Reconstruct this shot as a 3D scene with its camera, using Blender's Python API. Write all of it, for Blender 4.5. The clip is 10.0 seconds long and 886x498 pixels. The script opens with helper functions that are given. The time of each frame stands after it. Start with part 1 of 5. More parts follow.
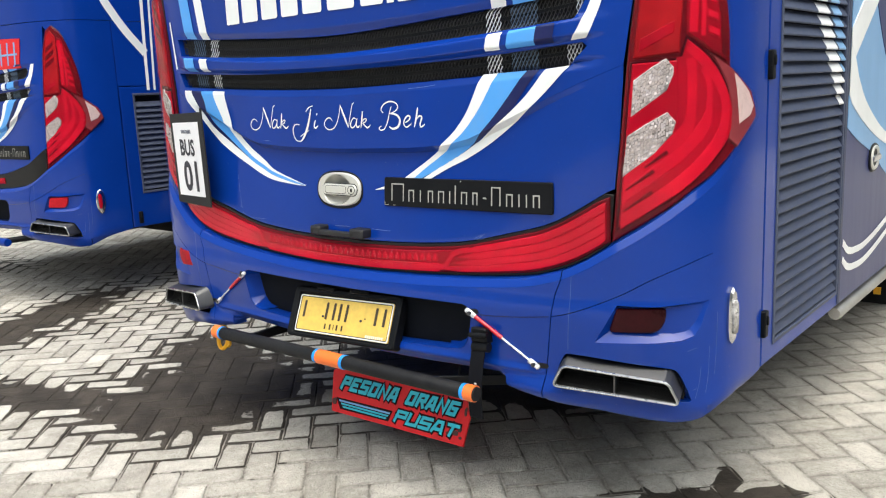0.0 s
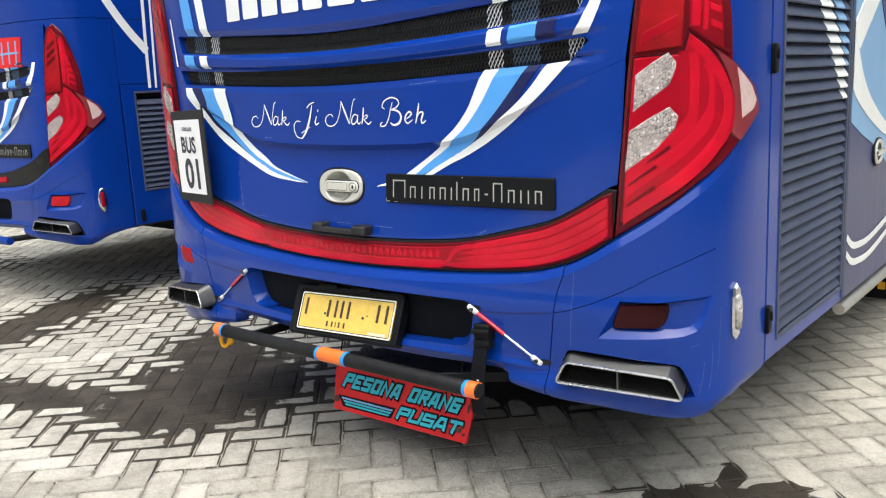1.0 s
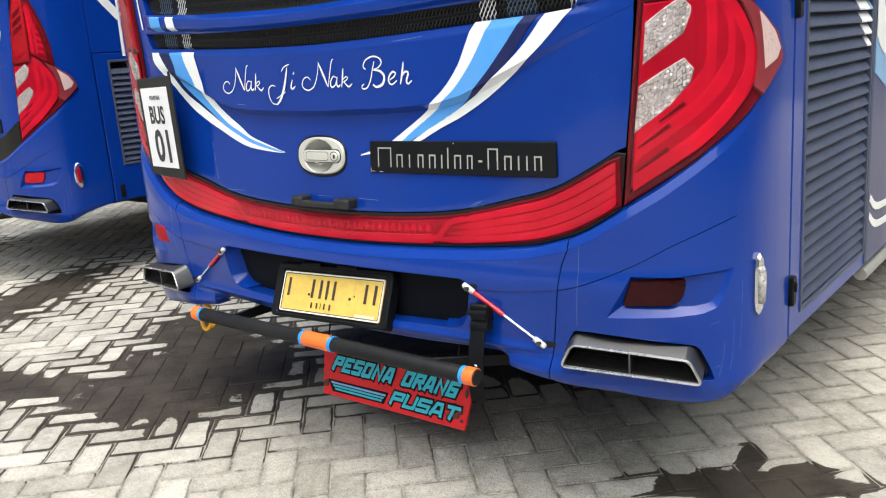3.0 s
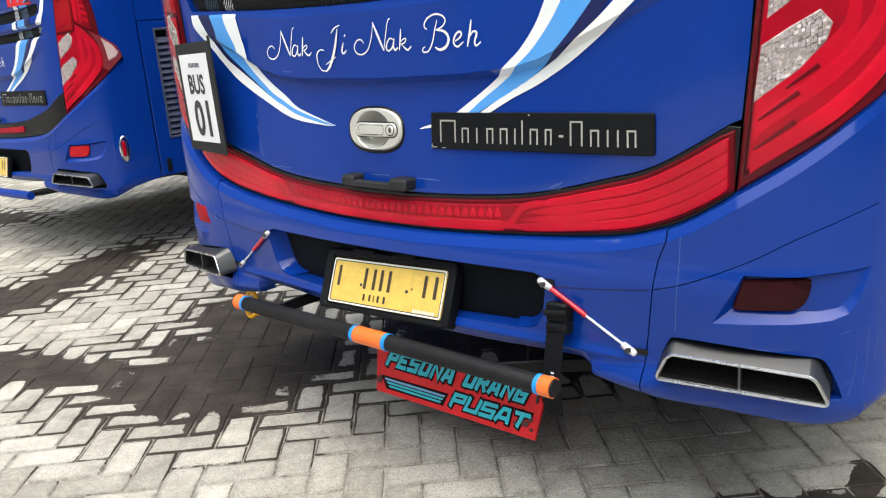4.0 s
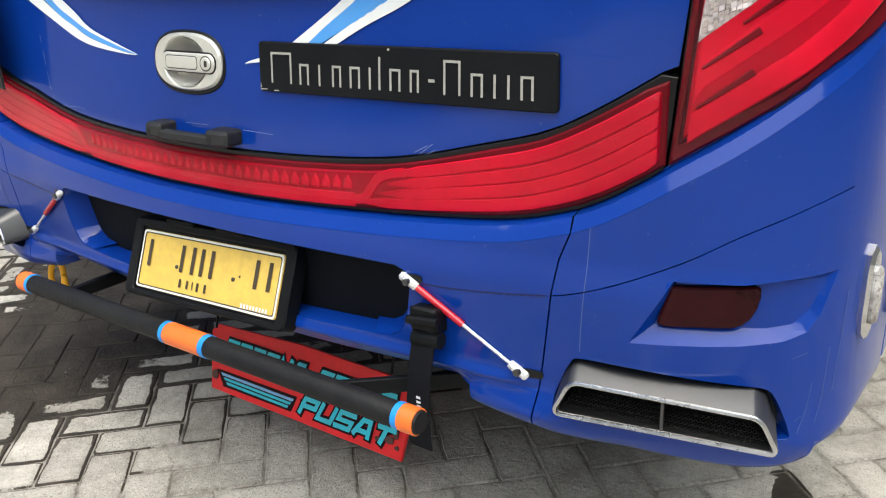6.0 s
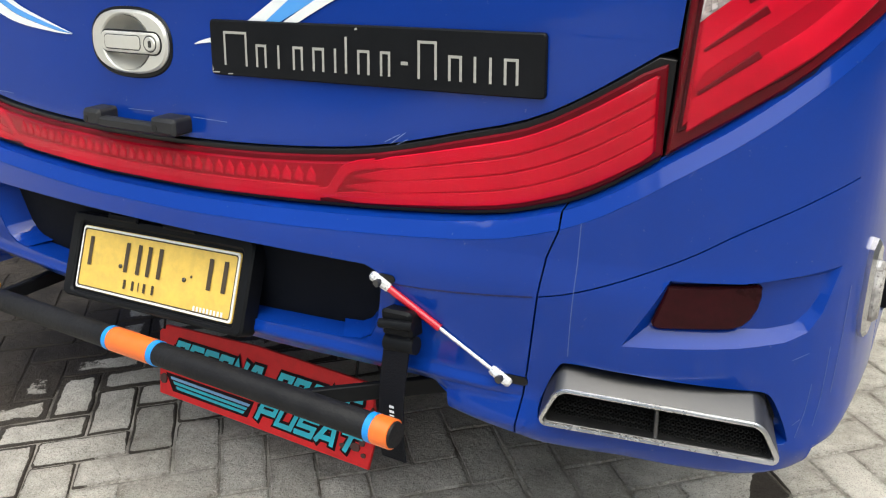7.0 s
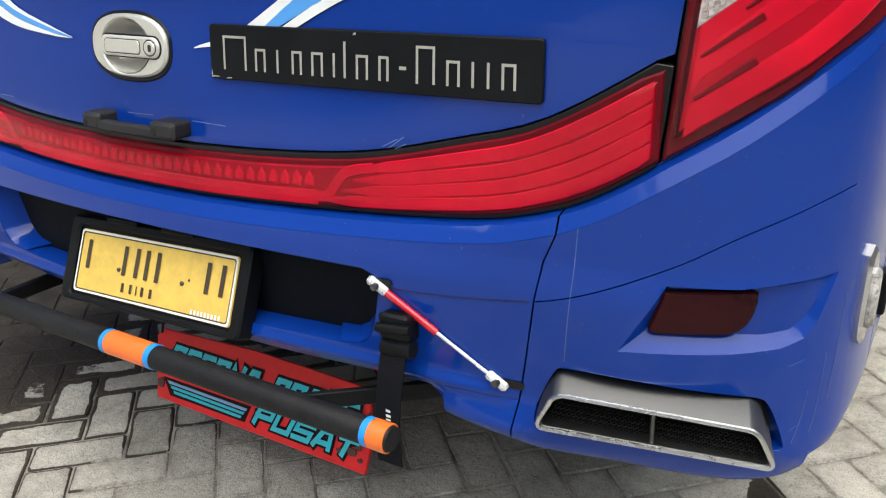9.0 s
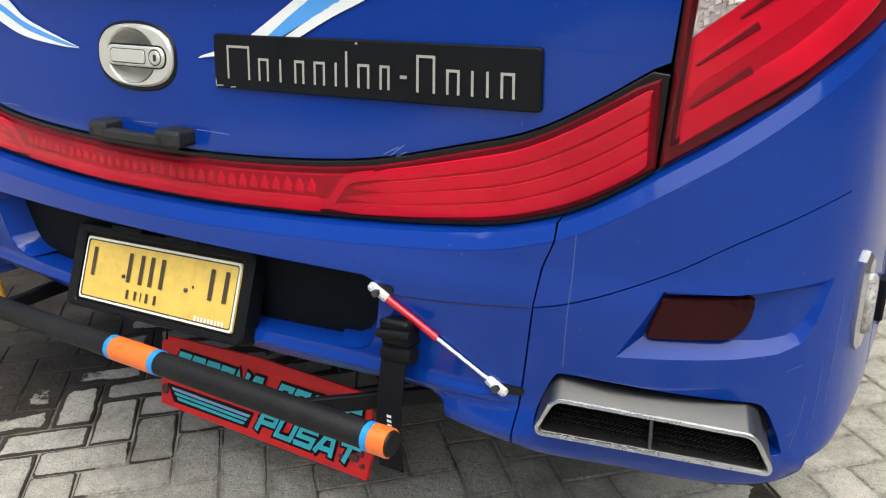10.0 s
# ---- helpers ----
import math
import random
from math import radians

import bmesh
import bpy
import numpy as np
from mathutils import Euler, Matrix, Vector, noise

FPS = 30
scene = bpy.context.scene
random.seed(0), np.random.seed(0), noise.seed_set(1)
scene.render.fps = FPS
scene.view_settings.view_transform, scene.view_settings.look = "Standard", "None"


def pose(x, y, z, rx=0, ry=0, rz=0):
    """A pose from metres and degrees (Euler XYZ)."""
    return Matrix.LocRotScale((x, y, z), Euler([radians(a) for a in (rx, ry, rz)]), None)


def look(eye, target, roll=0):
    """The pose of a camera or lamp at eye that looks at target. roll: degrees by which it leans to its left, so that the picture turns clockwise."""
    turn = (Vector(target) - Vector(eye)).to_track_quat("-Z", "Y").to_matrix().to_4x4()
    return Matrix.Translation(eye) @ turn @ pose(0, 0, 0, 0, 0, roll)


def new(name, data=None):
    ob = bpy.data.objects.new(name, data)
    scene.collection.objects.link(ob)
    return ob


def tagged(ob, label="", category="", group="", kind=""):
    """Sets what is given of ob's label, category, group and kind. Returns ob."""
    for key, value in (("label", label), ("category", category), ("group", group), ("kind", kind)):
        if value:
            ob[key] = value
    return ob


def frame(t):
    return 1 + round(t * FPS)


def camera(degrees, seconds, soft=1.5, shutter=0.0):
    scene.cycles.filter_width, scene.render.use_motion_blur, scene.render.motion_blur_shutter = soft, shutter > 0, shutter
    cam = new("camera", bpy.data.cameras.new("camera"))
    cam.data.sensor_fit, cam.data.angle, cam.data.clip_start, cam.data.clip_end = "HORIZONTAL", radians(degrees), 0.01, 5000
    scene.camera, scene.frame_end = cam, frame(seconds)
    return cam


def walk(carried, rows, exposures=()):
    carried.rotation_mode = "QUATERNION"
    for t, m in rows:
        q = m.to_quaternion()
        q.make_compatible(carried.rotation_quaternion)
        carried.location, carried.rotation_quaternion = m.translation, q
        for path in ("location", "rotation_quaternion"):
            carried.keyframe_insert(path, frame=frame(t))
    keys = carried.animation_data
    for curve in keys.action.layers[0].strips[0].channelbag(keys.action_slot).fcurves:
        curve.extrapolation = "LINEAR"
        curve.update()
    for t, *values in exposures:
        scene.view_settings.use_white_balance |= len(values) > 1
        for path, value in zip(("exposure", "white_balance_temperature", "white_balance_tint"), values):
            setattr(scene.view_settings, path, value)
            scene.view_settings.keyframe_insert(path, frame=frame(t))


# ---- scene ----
cam = camera(55.8, 10.0, 1.15)
PATH = [
    (0, (1.977, -1.822, 1.299), (0.723, -0.31, 0.924), -2.6),
    (0.5, (1.98, -1.819, 1.299), (0.719, -0.312, 0.926), -2.9),
    (1, (1.974, -1.813, 1.296), (0.715, -0.307, 0.914), -2.9),
    (1.5, (1.976, -1.814, 1.294), (0.722, -0.304, 0.907), -2.9),
    (2, (1.976, -1.807, 1.289), (0.724, -0.298, 0.892), -3.2),
    (3.3, (1.768, -1.56, 1.268), (0.52, -0.072, 0.786), -4.7),
    (3.5, (1.715, -1.514, 1.262), (0.457, -0.038, 0.77), -4.8),
    (4, (1.617, -1.436, 1.246), (0.287, -0.035, 0.728), -4.8),
    (4.5, (1.552, -1.298, 1.24), (0.18, 0.055, 0.703), -4.6),
    (5, (1.524, -1.176, 1.224), (0.178, 0.188, 0.653), -3.9),
    (5.5, (1.471, -1.08, 1.217), (0.214, 0.343, 0.587), -3.5),
    (6, (1.354, -0.989, 1.196), (0.245, 0.525, 0.504), -2.3),
    (6.2, (1.316, -0.962, 1.193), (0.261, 0.579, 0.475), -2.3),
    (7.5, (1.249, -0.924, 1.172), (0.262, 0.655, 0.442), -1.4),
    (8, (1.254, -0.923, 1.17), (0.27, 0.659, 0.441), -1.3),
    (8.5, (1.258, -0.925, 1.174), (0.27, 0.657, 0.452), -1.2),
    (9, (1.258, -0.928, 1.176), (0.263, 0.653, 0.461), -1.2),
    (9.5, (1.264, -0.933, 1.176), (0.26, 0.647, 0.472), -1.0),
    (10, (1.272, -0.937, 1.177), (0.263, 0.645, 0.483), -1.3),
]
walk(cam, [(t, look(eye, target, roll)) for t, eye, target, roll in PATH], [(0, 1.55, 6300, 1), (2, 1.56, 6300, 1), (3.5, 1.59, 6300, 1), (4.5, 1.43, 6300, 1), (5, 1.42, 6300, 1), (6, 1.52, 6300, 1), (7.5, 1.44, 6300, 1), (10, 1.41, 6300, 1)])
from mathutils.geometry import tessellate_polygon


# ---------------------------------------------------------------- world and light
SUN_DIR = Vector((0.25, -0.22, 1.0)).normalized()      # towards the sun
world = bpy.data.worlds.new("sky")
scene.world = world
world.use_nodes = True
wn = world.node_tree
sky = wn.nodes.new("ShaderNodeTexSky")
sky.sky_type, sky.sun_disc = "NISHITA", False
sky.sun_elevation = math.asin(SUN_DIR.z)
sky.sun_rotation = math.atan2(SUN_DIR.x, SUN_DIR.y)
sky.air_density, sky.dust_density, sky.ozone_density = 1.0, 7.0, 1.0
wn.links.new(sky.outputs[0], wn.nodes["Background"].inputs["Color"])
wn.nodes["Background"].inputs["Strength"].default_value = 0.07
sun = new("sun", bpy.data.lights.new("sun", "SUN"))
sun.data.energy, sun.data.angle, sun.data.color = 1.5, radians(95.0), (1.0, 0.95, 0.88)
sun.matrix_world = look(SUN_DIR * 30, (0, 0, 0))

# ---------------------------------------------------------------- materials


def ramp(nt, fac, lo, hi, a=0.3, b=0.7):
    n = nt.nodes.new("ShaderNodeMapRange")
    n.inputs["From Min"].default_value, n.inputs["From Max"].default_value = a, b
    n.inputs["To Min"].default_value, n.inputs["To Max"].default_value = lo, hi
    nt.links.new(fac, n.inputs["Value"])
    return n.outputs["Result"]


def noise_tex(nt, vec, scale, detail=4.0, rough=0.6):
    n = nt.nodes.new("ShaderNodeTexNoise")
    n.inputs["Scale"].default_value, n.inputs["Detail"].default_value, n.inputs["Roughness"].default_value = scale, detail, rough
    nt.links.new(vec, n.inputs["Vector"])
    return n.outputs["Fac"]


def maths(nt, op, a, b=None):
    n = nt.nodes.new("ShaderNodeMath")
    n.operation = op
    for k, v in enumerate((a, b)):
        if v is None:
            continue
        if isinstance(v, (int, float)):
            n.inputs[k].default_value = v
        else:
            nt.links.new(v, n.inputs[k])
    return n.outputs[0]


def mix_col(nt, fac, a, b):
    n = nt.nodes.new("ShaderNodeMix")
    n.data_type = "RGBA"
    for k, v in ((0, fac), (6, a), (7, b)):
        if isinstance(v, (int, float)):
            n.inputs[k].default_value = v
        elif isinstance(v, tuple):
            n.inputs[k].default_value = (*v, 1.0)
        else:
            nt.links.new(v, n.inputs[k])
    return n.outputs[2]


def base_mat(name):
    m = bpy.data.materials.new(name)
    m.use_nodes = True
    nt = m.node_tree
    b = nt.nodes["Principled BSDF"]
    tc = nt.nodes.new("ShaderNodeTexCoord")
    return m, nt, b, tc.outputs["Object"]


def surface(name, color, rough=0.5, metal=0.0, coat=0.0, vary=0.12, dirt=None, dirt_amount=0.0, grain=60.0, patch=3.0, bump=0.0, spread=0.15, spec=0.5):
    """A solid surface: base colour varied at two scales, a film of dust, uneven gloss and fine relief."""
    m, nt, b, vec = base_mat(name)
    big, fine = noise_tex(nt, vec, patch), noise_tex(nt, vec, grain, 3.0)
    both = maths(nt, "ADD", maths(nt, "MULTIPLY", big, 0.6), maths(nt, "MULTIPLY", fine, 0.4))
    dark, light = tuple(c * (1 - vary) for c in color), tuple(min(1.0, c * (1 + vary)) for c in color)
    col = mix_col(nt, ramp(nt, both, 0, 1), dark, light)
    if dirt:
        mask = noise_tex(nt, vec, patch * 2.3, 8.0, 0.75)
        col = mix_col(nt, ramp(nt, mask, 0, dirt_amount, 0.42, 0.75), col, dirt)
    nt.links.new(col, b.inputs["Base Color"])
    nt.links.new(ramp(nt, both, max(0.02, rough - spread * 0.6), min(1, rough + spread), 0.25, 0.75), b.inputs["Roughness"])
    b.inputs["Metallic"].default_value, b.inputs["Specular IOR Level"].default_value = metal, spec
    b.inputs["Coat Weight"].default_value, b.inputs["Coat Roughness"].default_value = coat, 0.08
    if bump:
        n = nt.nodes.new("ShaderNodeBump")
        n.inputs["Strength"].default_value, n.inputs["Distance"].default_value = bump, 0.002
        nt.links.new(fine, n.inputs["Height"])
        nt.links.new(n.outputs[0], b.inputs["Normal"])
    return m


def paint(name, color, rough=0.22, dust=0.10, coat=0.5, haze=0.36, spec=0.18):
    """Bus paint: a coat over the colour, faint road dust, slight orange peel and swirls."""
    m, nt, b, vec = base_mat(name)
    big, fine = noise_tex(nt, vec, 1.7, 6.0), noise_tex(nt, vec, 45.0, 4.0)
    stretch = nt.nodes.new("ShaderNodeMapping")
    stretch.inputs["Scale"].default_value = (7.0, 7.0, 0.6)
    nt.links.new(vec, stretch.inputs["Vector"])
    runs = noise_tex(nt, stretch.outputs[0], 2.0, 6.0, 0.7)
    col = mix_col(nt, ramp(nt, big, 0, 1), tuple(c * 0.92 for c in color), tuple(c * 1.08 for c in color))
    col = mix_col(nt, ramp(nt, maths(nt, "MULTIPLY", runs, maths(nt, "ADD", fine, 0.5)), 0, dust, 0.42, 0.72), col, (0.30, 0.29, 0.28))
    col = mix_col(nt, ramp(nt, noise_tex(nt, vec, 95.0, 2.0, 0.8), 0, 0.22, 0.70, 0.80), col, (0.34, 0.33, 0.33))
    nt.links.new(col, b.inputs["Base Color"])
    nt.links.new(ramp(nt, runs if dust else big, rough - 0.02, rough + 0.05), b.inputs["Roughness"])
    b.inputs["Specular IOR Level"].default_value = spec
    b.inputs["Coat Weight"].default_value, b.inputs["Coat Roughness"].default_value = coat, haze
    n = nt.nodes.new("ShaderNodeBump")
    n.inputs["Strength"].default_value, n.inputs["Distance"].default_value = 0.03, 0.002
    nt.links.new(noise_tex(nt, vec, 220.0, 2.0), n.inputs["Height"])
    nt.links.new(n.outputs[0], b.inputs["Normal"])
    return m


BLUE = paint("bus_blue_paint", (0.0040, 0.034, 0.265), 0.30, 0.0, 0.55, 0.09, 0.04)
NAVY = paint("navy_vinyl", (0.010, 0.014, 0.085), 0.3, 0.03, 0.2)
SKY_BLUE = paint("light_blue_vinyl", (0.09, 0.33, 0.78), 0.3, 0.10, 0.3)
WHITE = paint("white_vinyl", (0.80, 0.81, 0.82), 0.3, 0.06, 0.3)
PALE_MESH = surface("dim_blue_mesh", (0.10, 0.15, 0.22), 0.5, vary=0.4, grain=60)
PALE = paint("pale_blue_vinyl", (0.20, 0.38, 0.64), 0.3, 0.06, 0.2)
DUSK = paint("grey_blue_vinyl", (0.024, 0.032, 0.125), 0.3, 0.03, 0.12)
BLACK = surface("black_plastic", (0.005, 0.0055, 0.007), 0.45, vary=0.3, dirt=(0.03, 0.03, 0.032), dirt_amount=0.15, spec=0.14, bump=0.15)
GASKET = surface("black_gasket", (0.006, 0.006, 0.007), 0.3, vary=0.2, spec=0.25)
MATT_BLACK = surface("matt_black_panel", (0.005, 0.006, 0.009), 0.65, spec=0.08, vary=0.3, dirt=(0.03, 0.03, 0.035), dirt_amount=0.12)
FOAM = surface("black_foam_tape", (0.007, 0.007, 0.009), 0.55, spec=0.22, vary=0.25, dirt=(0.04, 0.04, 0.04), dirt_amount=0.3, grain=140, bump=0.5)
ORANGE = surface("orange_tape", (0.85, 0.17, 0.025), 0.35, vary=0.1, dirt=(0.4, 0.1, 0.03), dirt_amount=0.3)
TAPE_BLUE = surface("blue_tape", (0.02, 0.26, 0.75), 0.4, vary=0.1)
STEEL = surface("brushed_steel", (0.115, 0.115, 0.12), 0.46, 1.0, vary=0.10, dirt=(0.12, 0.12, 0.12), dirt_amount=0.35, grain=120, bump=0.1)
POLISHED = surface("polished_steel", (0.58, 0.58, 0.59), 0.25, 1.0, vary=0.08, dirt=(0.2, 0.2, 0.2), dirt_amount=0.3)
RAIL = surface("weathered_steel_tube", (0.42, 0.41, 0.39), 0.45, 0.5, vary=0.12, dirt=(0.25, 0.23, 0.20), dirt_amount=0.4)
CHROME = surface("chrome", (0.60, 0.60, 0.61), 0.10, 1.0, vary=0.05, spread=0.08)
SILVER = surface("silver_paint", (0.62, 0.61, 0.57), 0.32, 0.35, 0.3, vary=0.06, dirt=(0.42, 0.38, 0.30), dirt_amount=0.25)
ALUMINIUM = surface("white_aluminium", (0.80, 0.80, 0.80), 0.28, 0.5, vary=0.05)
RED_ANOD = surface("red_anodised_tube", (0.55, 0.012, 0.03), 0.22, 0.25, 0.5, vary=0.08)
SOOT = surface("sooty_mesh", (0.026, 0.025, 0.024), 0.7, vary=0.3)
HONEY = surface("burnt_honeycomb", (0.006, 0.0057, 0.0055), 0.7, vary=0.3, spec=0.3)
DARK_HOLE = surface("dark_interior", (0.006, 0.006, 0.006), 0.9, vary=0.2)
YELLOW = surface("plate_yellow", (0.72, 0.49, 0.100), 0.38, vary=0.10, dirt=(0.42, 0.29, 0.09), dirt_amount=0.5, patch=14, grain=90)
PLATE_INK = surface("plate_dark_ink", (0.05, 0.035, 0.02), 0.5, vary=0.4)
PLATE_WHITE = surface("plate_white_line", (0.8, 0.8, 0.76), 0.4, vary=0.05)
SIGN_RED = surface("red_painted_board", (0.66, 0.018, 0.024), 0.42, vary=0.1, dirt=(0.30, 0.02, 0.02), dirt_amount=0.45, patch=6, spec=0.25)
SIGN_CYAN = surface("cyan_paint", (0.035, 0.48, 0.62), 0.45, vary=0.1, dirt=(0.10, 0.2, 0.2), dirt_amount=0.4, patch=8)
SIGN_WORN = surface("bare_board", (0.075, 0.030, 0.026), 0.7, vary=0.4, grain=200)
SIGN_DARK = surface("dark_maroon_paint", (0.016, 0.004, 0.006), 0.5, vary=0.2, spec=0.12)
STRAP = surface("black_webbing", (0.006, 0.0065, 0.010), 0.8, vary=0.3, grain=260, bump=0.6, spec=0.15)
HOOK_YELLOW = surface("yellow_plastic", (0.80, 0.40, 0.015), 0.4, vary=0.1)
DARK_GREY = surface("dark_grey_plastic", (0.016, 0.016, 0.018), 0.5, vary=0.3, dirt=(0.06, 0.06, 0.062), dirt_amount=0.3, spec=0.3, bump=0.2)
BANNER_BLACK = surface("black_banner_fabric", (0.010, 0.010, 0.011), 0.75, vary=0.3, grain=200, bump=0.4)
PAPER = surface("white_print", (0.78, 0.77, 0.80), 0.5, vary=0.04)
PRINT = surface("dark_print", (0.03, 0.028, 0.04), 0.55, vary=0.2)
SCRATCH = surface("bare_scratch", (0.13, 0.19, 0.44), 0.6, vary=0.5, grain=300)
SCUFF = surface("pale_scuff", (0.070, 0.115, 0.35), 0.5, vary=0.3)
RUBBER = surface("tyre_rubber", (0.02, 0.02, 0.02), 0.8, vary=0.3)
SLAT_BLUE = surface("dusty_louvre_blue", (0.048, 0.060, 0.108), 0.5, vary=0.2, dirt=(0.11, 0.11, 0.12), dirt_amount=0.4, spec=0.3)
LETTER = surface("dull_silver_letter", (0.42, 0.41, 0.38), 0.4, 0.3, vary=0.1)


def lens_red(name, color, dark, rough=0.12):
    """Red lamp plastic over a reflector: fine prisms under a glossy cover."""
    m, nt, b, vec = base_mat(name)
    big = noise_tex(nt, vec, 6.0, 5.0)
    wave = nt.nodes.new("ShaderNodeTexWave")
    wave.bands_direction = "Z"
    wave.inputs["Scale"].default_value, wave.inputs["Distortion"].default_value = 55.0, 0.6
    nt.links.new(vec, wave.inputs["Vector"])
    mixed = maths(nt, "ADD", maths(nt, "MULTIPLY", big, 0.96), maths(nt, "MULTIPLY", wave.outputs["Fac"], 0.04))
    nt.links.new(mix_col(nt, ramp(nt, mixed, 0, 1), dark, color), b.inputs["Base Color"])
    b.inputs["Roughness"].default_value = rough
    b.inputs["Subsurface Weight"].default_value = 0.25
    b.inputs["Subsurface Radius"].default_value = (0.02, 0.004, 0.004)
    b.inputs["Specular IOR Level"].default_value = 0.08
    return m


def cover(name, tint):
    """Thin clear plastic: tinted, with a glossy face."""
    m, nt, b, vec = base_mat(name)
    nt.nodes.remove(b)
    clear, gloss, mix, rim = (nt.nodes.new("ShaderNode" + k) for k in ("BsdfTransparent", "BsdfGlossy", "MixShader", "LayerWeight"))
    clear.inputs["Color"].default_value, gloss.inputs["Roughness"].default_value = (*tint, 1), 0.06
    rise = maths(nt, "ADD", maths(nt, "MULTIPLY", maths(nt, "POWER", rim.outputs["Facing"], 4.0), 0.45), 0.016)
    n = nt.nodes.new("ShaderNodeBump")
    n.inputs["Strength"].default_value, n.inputs["Distance"].default_value = 0.05, 0.002
    nt.links.new(noise_tex(nt, vec, 60.0, 3.0), n.inputs["Height"])
    nt.links.new(n.outputs[0], gloss.inputs["Normal"])
    for a, c in ((rise, mix.inputs[0]), (clear.outputs[0], mix.inputs[1]), (gloss.outputs[0], mix.inputs[2]), (mix.outputs[0], nt.nodes["Material Output"].inputs["Surface"])):
        nt.links.new(a, c)
    return m


COVER = cover("clear_lamp_cover", (1.0, 0.94, 0.94))
RED = lens_red("red_lamp_plastic", (0.42, 0.0040, 0.021), (0.27, 0.003, 0.014))
LAMP_RED = lens_red("deep_lamp_red", (0.30, 0.004, 0.015), (0.17, 0.003, 0.010))
RED_BRIGHT = lens_red("bright_red_light_tube", (0.60, 0.0055, 0.029), (0.40, 0.004, 0.020))
RED_DEEP = lens_red("deep_red_lamp_plastic", (0.46, 0.012, 0.020), (0.16, 0.005, 0.009))
STRIP_RED = lens_red("strip_lamp_red", (0.34, 0.0035, 0.018), (0.22, 0.0025, 0.012))
RED_BORDER = lens_red("dark_red_lamp_border", (0.15, 0.005, 0.012), (0.09, 0.004, 0.008))
RED_CELL = lens_red("dark_lamp_cell", (0.13, 0.005, 0.010), (0.07, 0.003, 0.006))
RED_SEAM = lens_red("blackish_lens_seam", (0.060, 0.003, 0.007), (0.035, 0.002, 0.005))
RED_PALE = lens_red("pale_red_side_lens", (0.29, 0.06, 0.07), (0.16, 0.02, 0.03))
# one red reflector in three tones: the light it returns is in the colour
REFLECTOR_UNLIT = surface("unlit_red_reflector", (0.022, 0.0022, 0.0040), 0.28, vary=0.5, patch=14, grain=90, spec=0.14)
REFLECTOR_HALF_LIT = surface("half_lit_red_reflector", (0.30, 0.006, 0.014), 0.5, vary=0.5, patch=30, grain=120, spec=0.1)
REFLECTOR_LIT = surface("lit_red_reflector", (0.42, 0.012, 0.020), 0.30, vary=0.4, patch=30, grain=120, spec=0.1)


def crystal():
    """Faceted clear lamp glass in front of a silvered bowl."""
    m, nt, b, vec = base_mat("faceted_clear_lens")
    v = nt.nodes.new("ShaderNodeTexVoronoi")
    v.inputs["Scale"].default_value = 110.0
    v.distance = "CHEBYCHEV"
    nt.links.new(vec, v.inputs["Vector"])
    big, fine = noise_tex(nt, vec, 22.0, 4.0), noise_tex(nt, vec, 130.0, 3.0, 0.7)
    col = mix_col(nt, ramp(nt, big, 0, 1, 0.35, 0.65), (0.22, 0.21, 0.20), (0.80, 0.78, 0.77))
    col = mix_col(nt, ramp(nt, fine, 0, 0.9, 0.55, 0.66), col, (0.16, 0.14, 0.14))
    nt.links.new(col, b.inputs["Base Color"])
    b.inputs["Metallic"].default_value, b.inputs["Roughness"].default_value = 0.40, 0.20
    b.inputs["Coat Weight"].default_value = 0.8
    n = nt.nodes.new("ShaderNodeBump")
    n.inputs["Strength"].default_value, n.inputs["Distance"].default_value = 0.55, 0.003
    nt.links.new(maths(nt, "ADD", v.outputs["Distance"], maths(nt, "MULTIPLY", fine, 0.4)), n.inputs["Height"])
    nt.links.new(n.outputs[0], b.inputs["Normal"])
    return m


CRYSTAL = crystal()
FACET = surface("silvered_facet", (0.56, 0.54, 0.53), 0.30, 0.6, vary=0.35, patch=40, grain=300)
SIDE_CLEAR = surface("pinkish_clear_lens", (0.60, 0.49, 0.48), 0.25, vary=0.15, grain=160, coat=0.6, bump=0.3)

# puddles, and shade painted as wet ground by the coaches: centre x, y, half length, half width, turn in degrees
# (-0.62, 1.00) and (-2.45, 2.60) are shade put into the ground's colour
PUDDLES_AND_SHADE = [(-1.20, 0.38, 0.47, 0.48, 0), (-1.16, 0.02, 0.42, 0.25, 14), (-1.48, 0.56, 0.44, 0.24, 165), (-0.62, 1.00, 0.42, 0.30, 0), (-2.45, 2.60, 0.75, 1.1, 0), (-1.65, 0.64, 0.36, 0.19, 165), (-1.85, -0.24, 0.62, 0.14, 22), (-3.28, 0.64, 0.58, 0.22, 115),
           (-3.15, 0.05, 0.50, 0.26, 65), (-5.75, 1.0, 0.45, 0.2, 20)]
# firmer outlines; the first is shade painted under the coach, the rest puddles
FIRM_PUDDLES_AND_SHADE = [(-0.15, 1.14, 0.50, 0.32, 0), (1.10, 0.55, 0.30, 0.085, 31), (1.042, 0.70, 0.038, 0.085, 20), (1.185, 0.70, 0.085, 0.045, 40)]


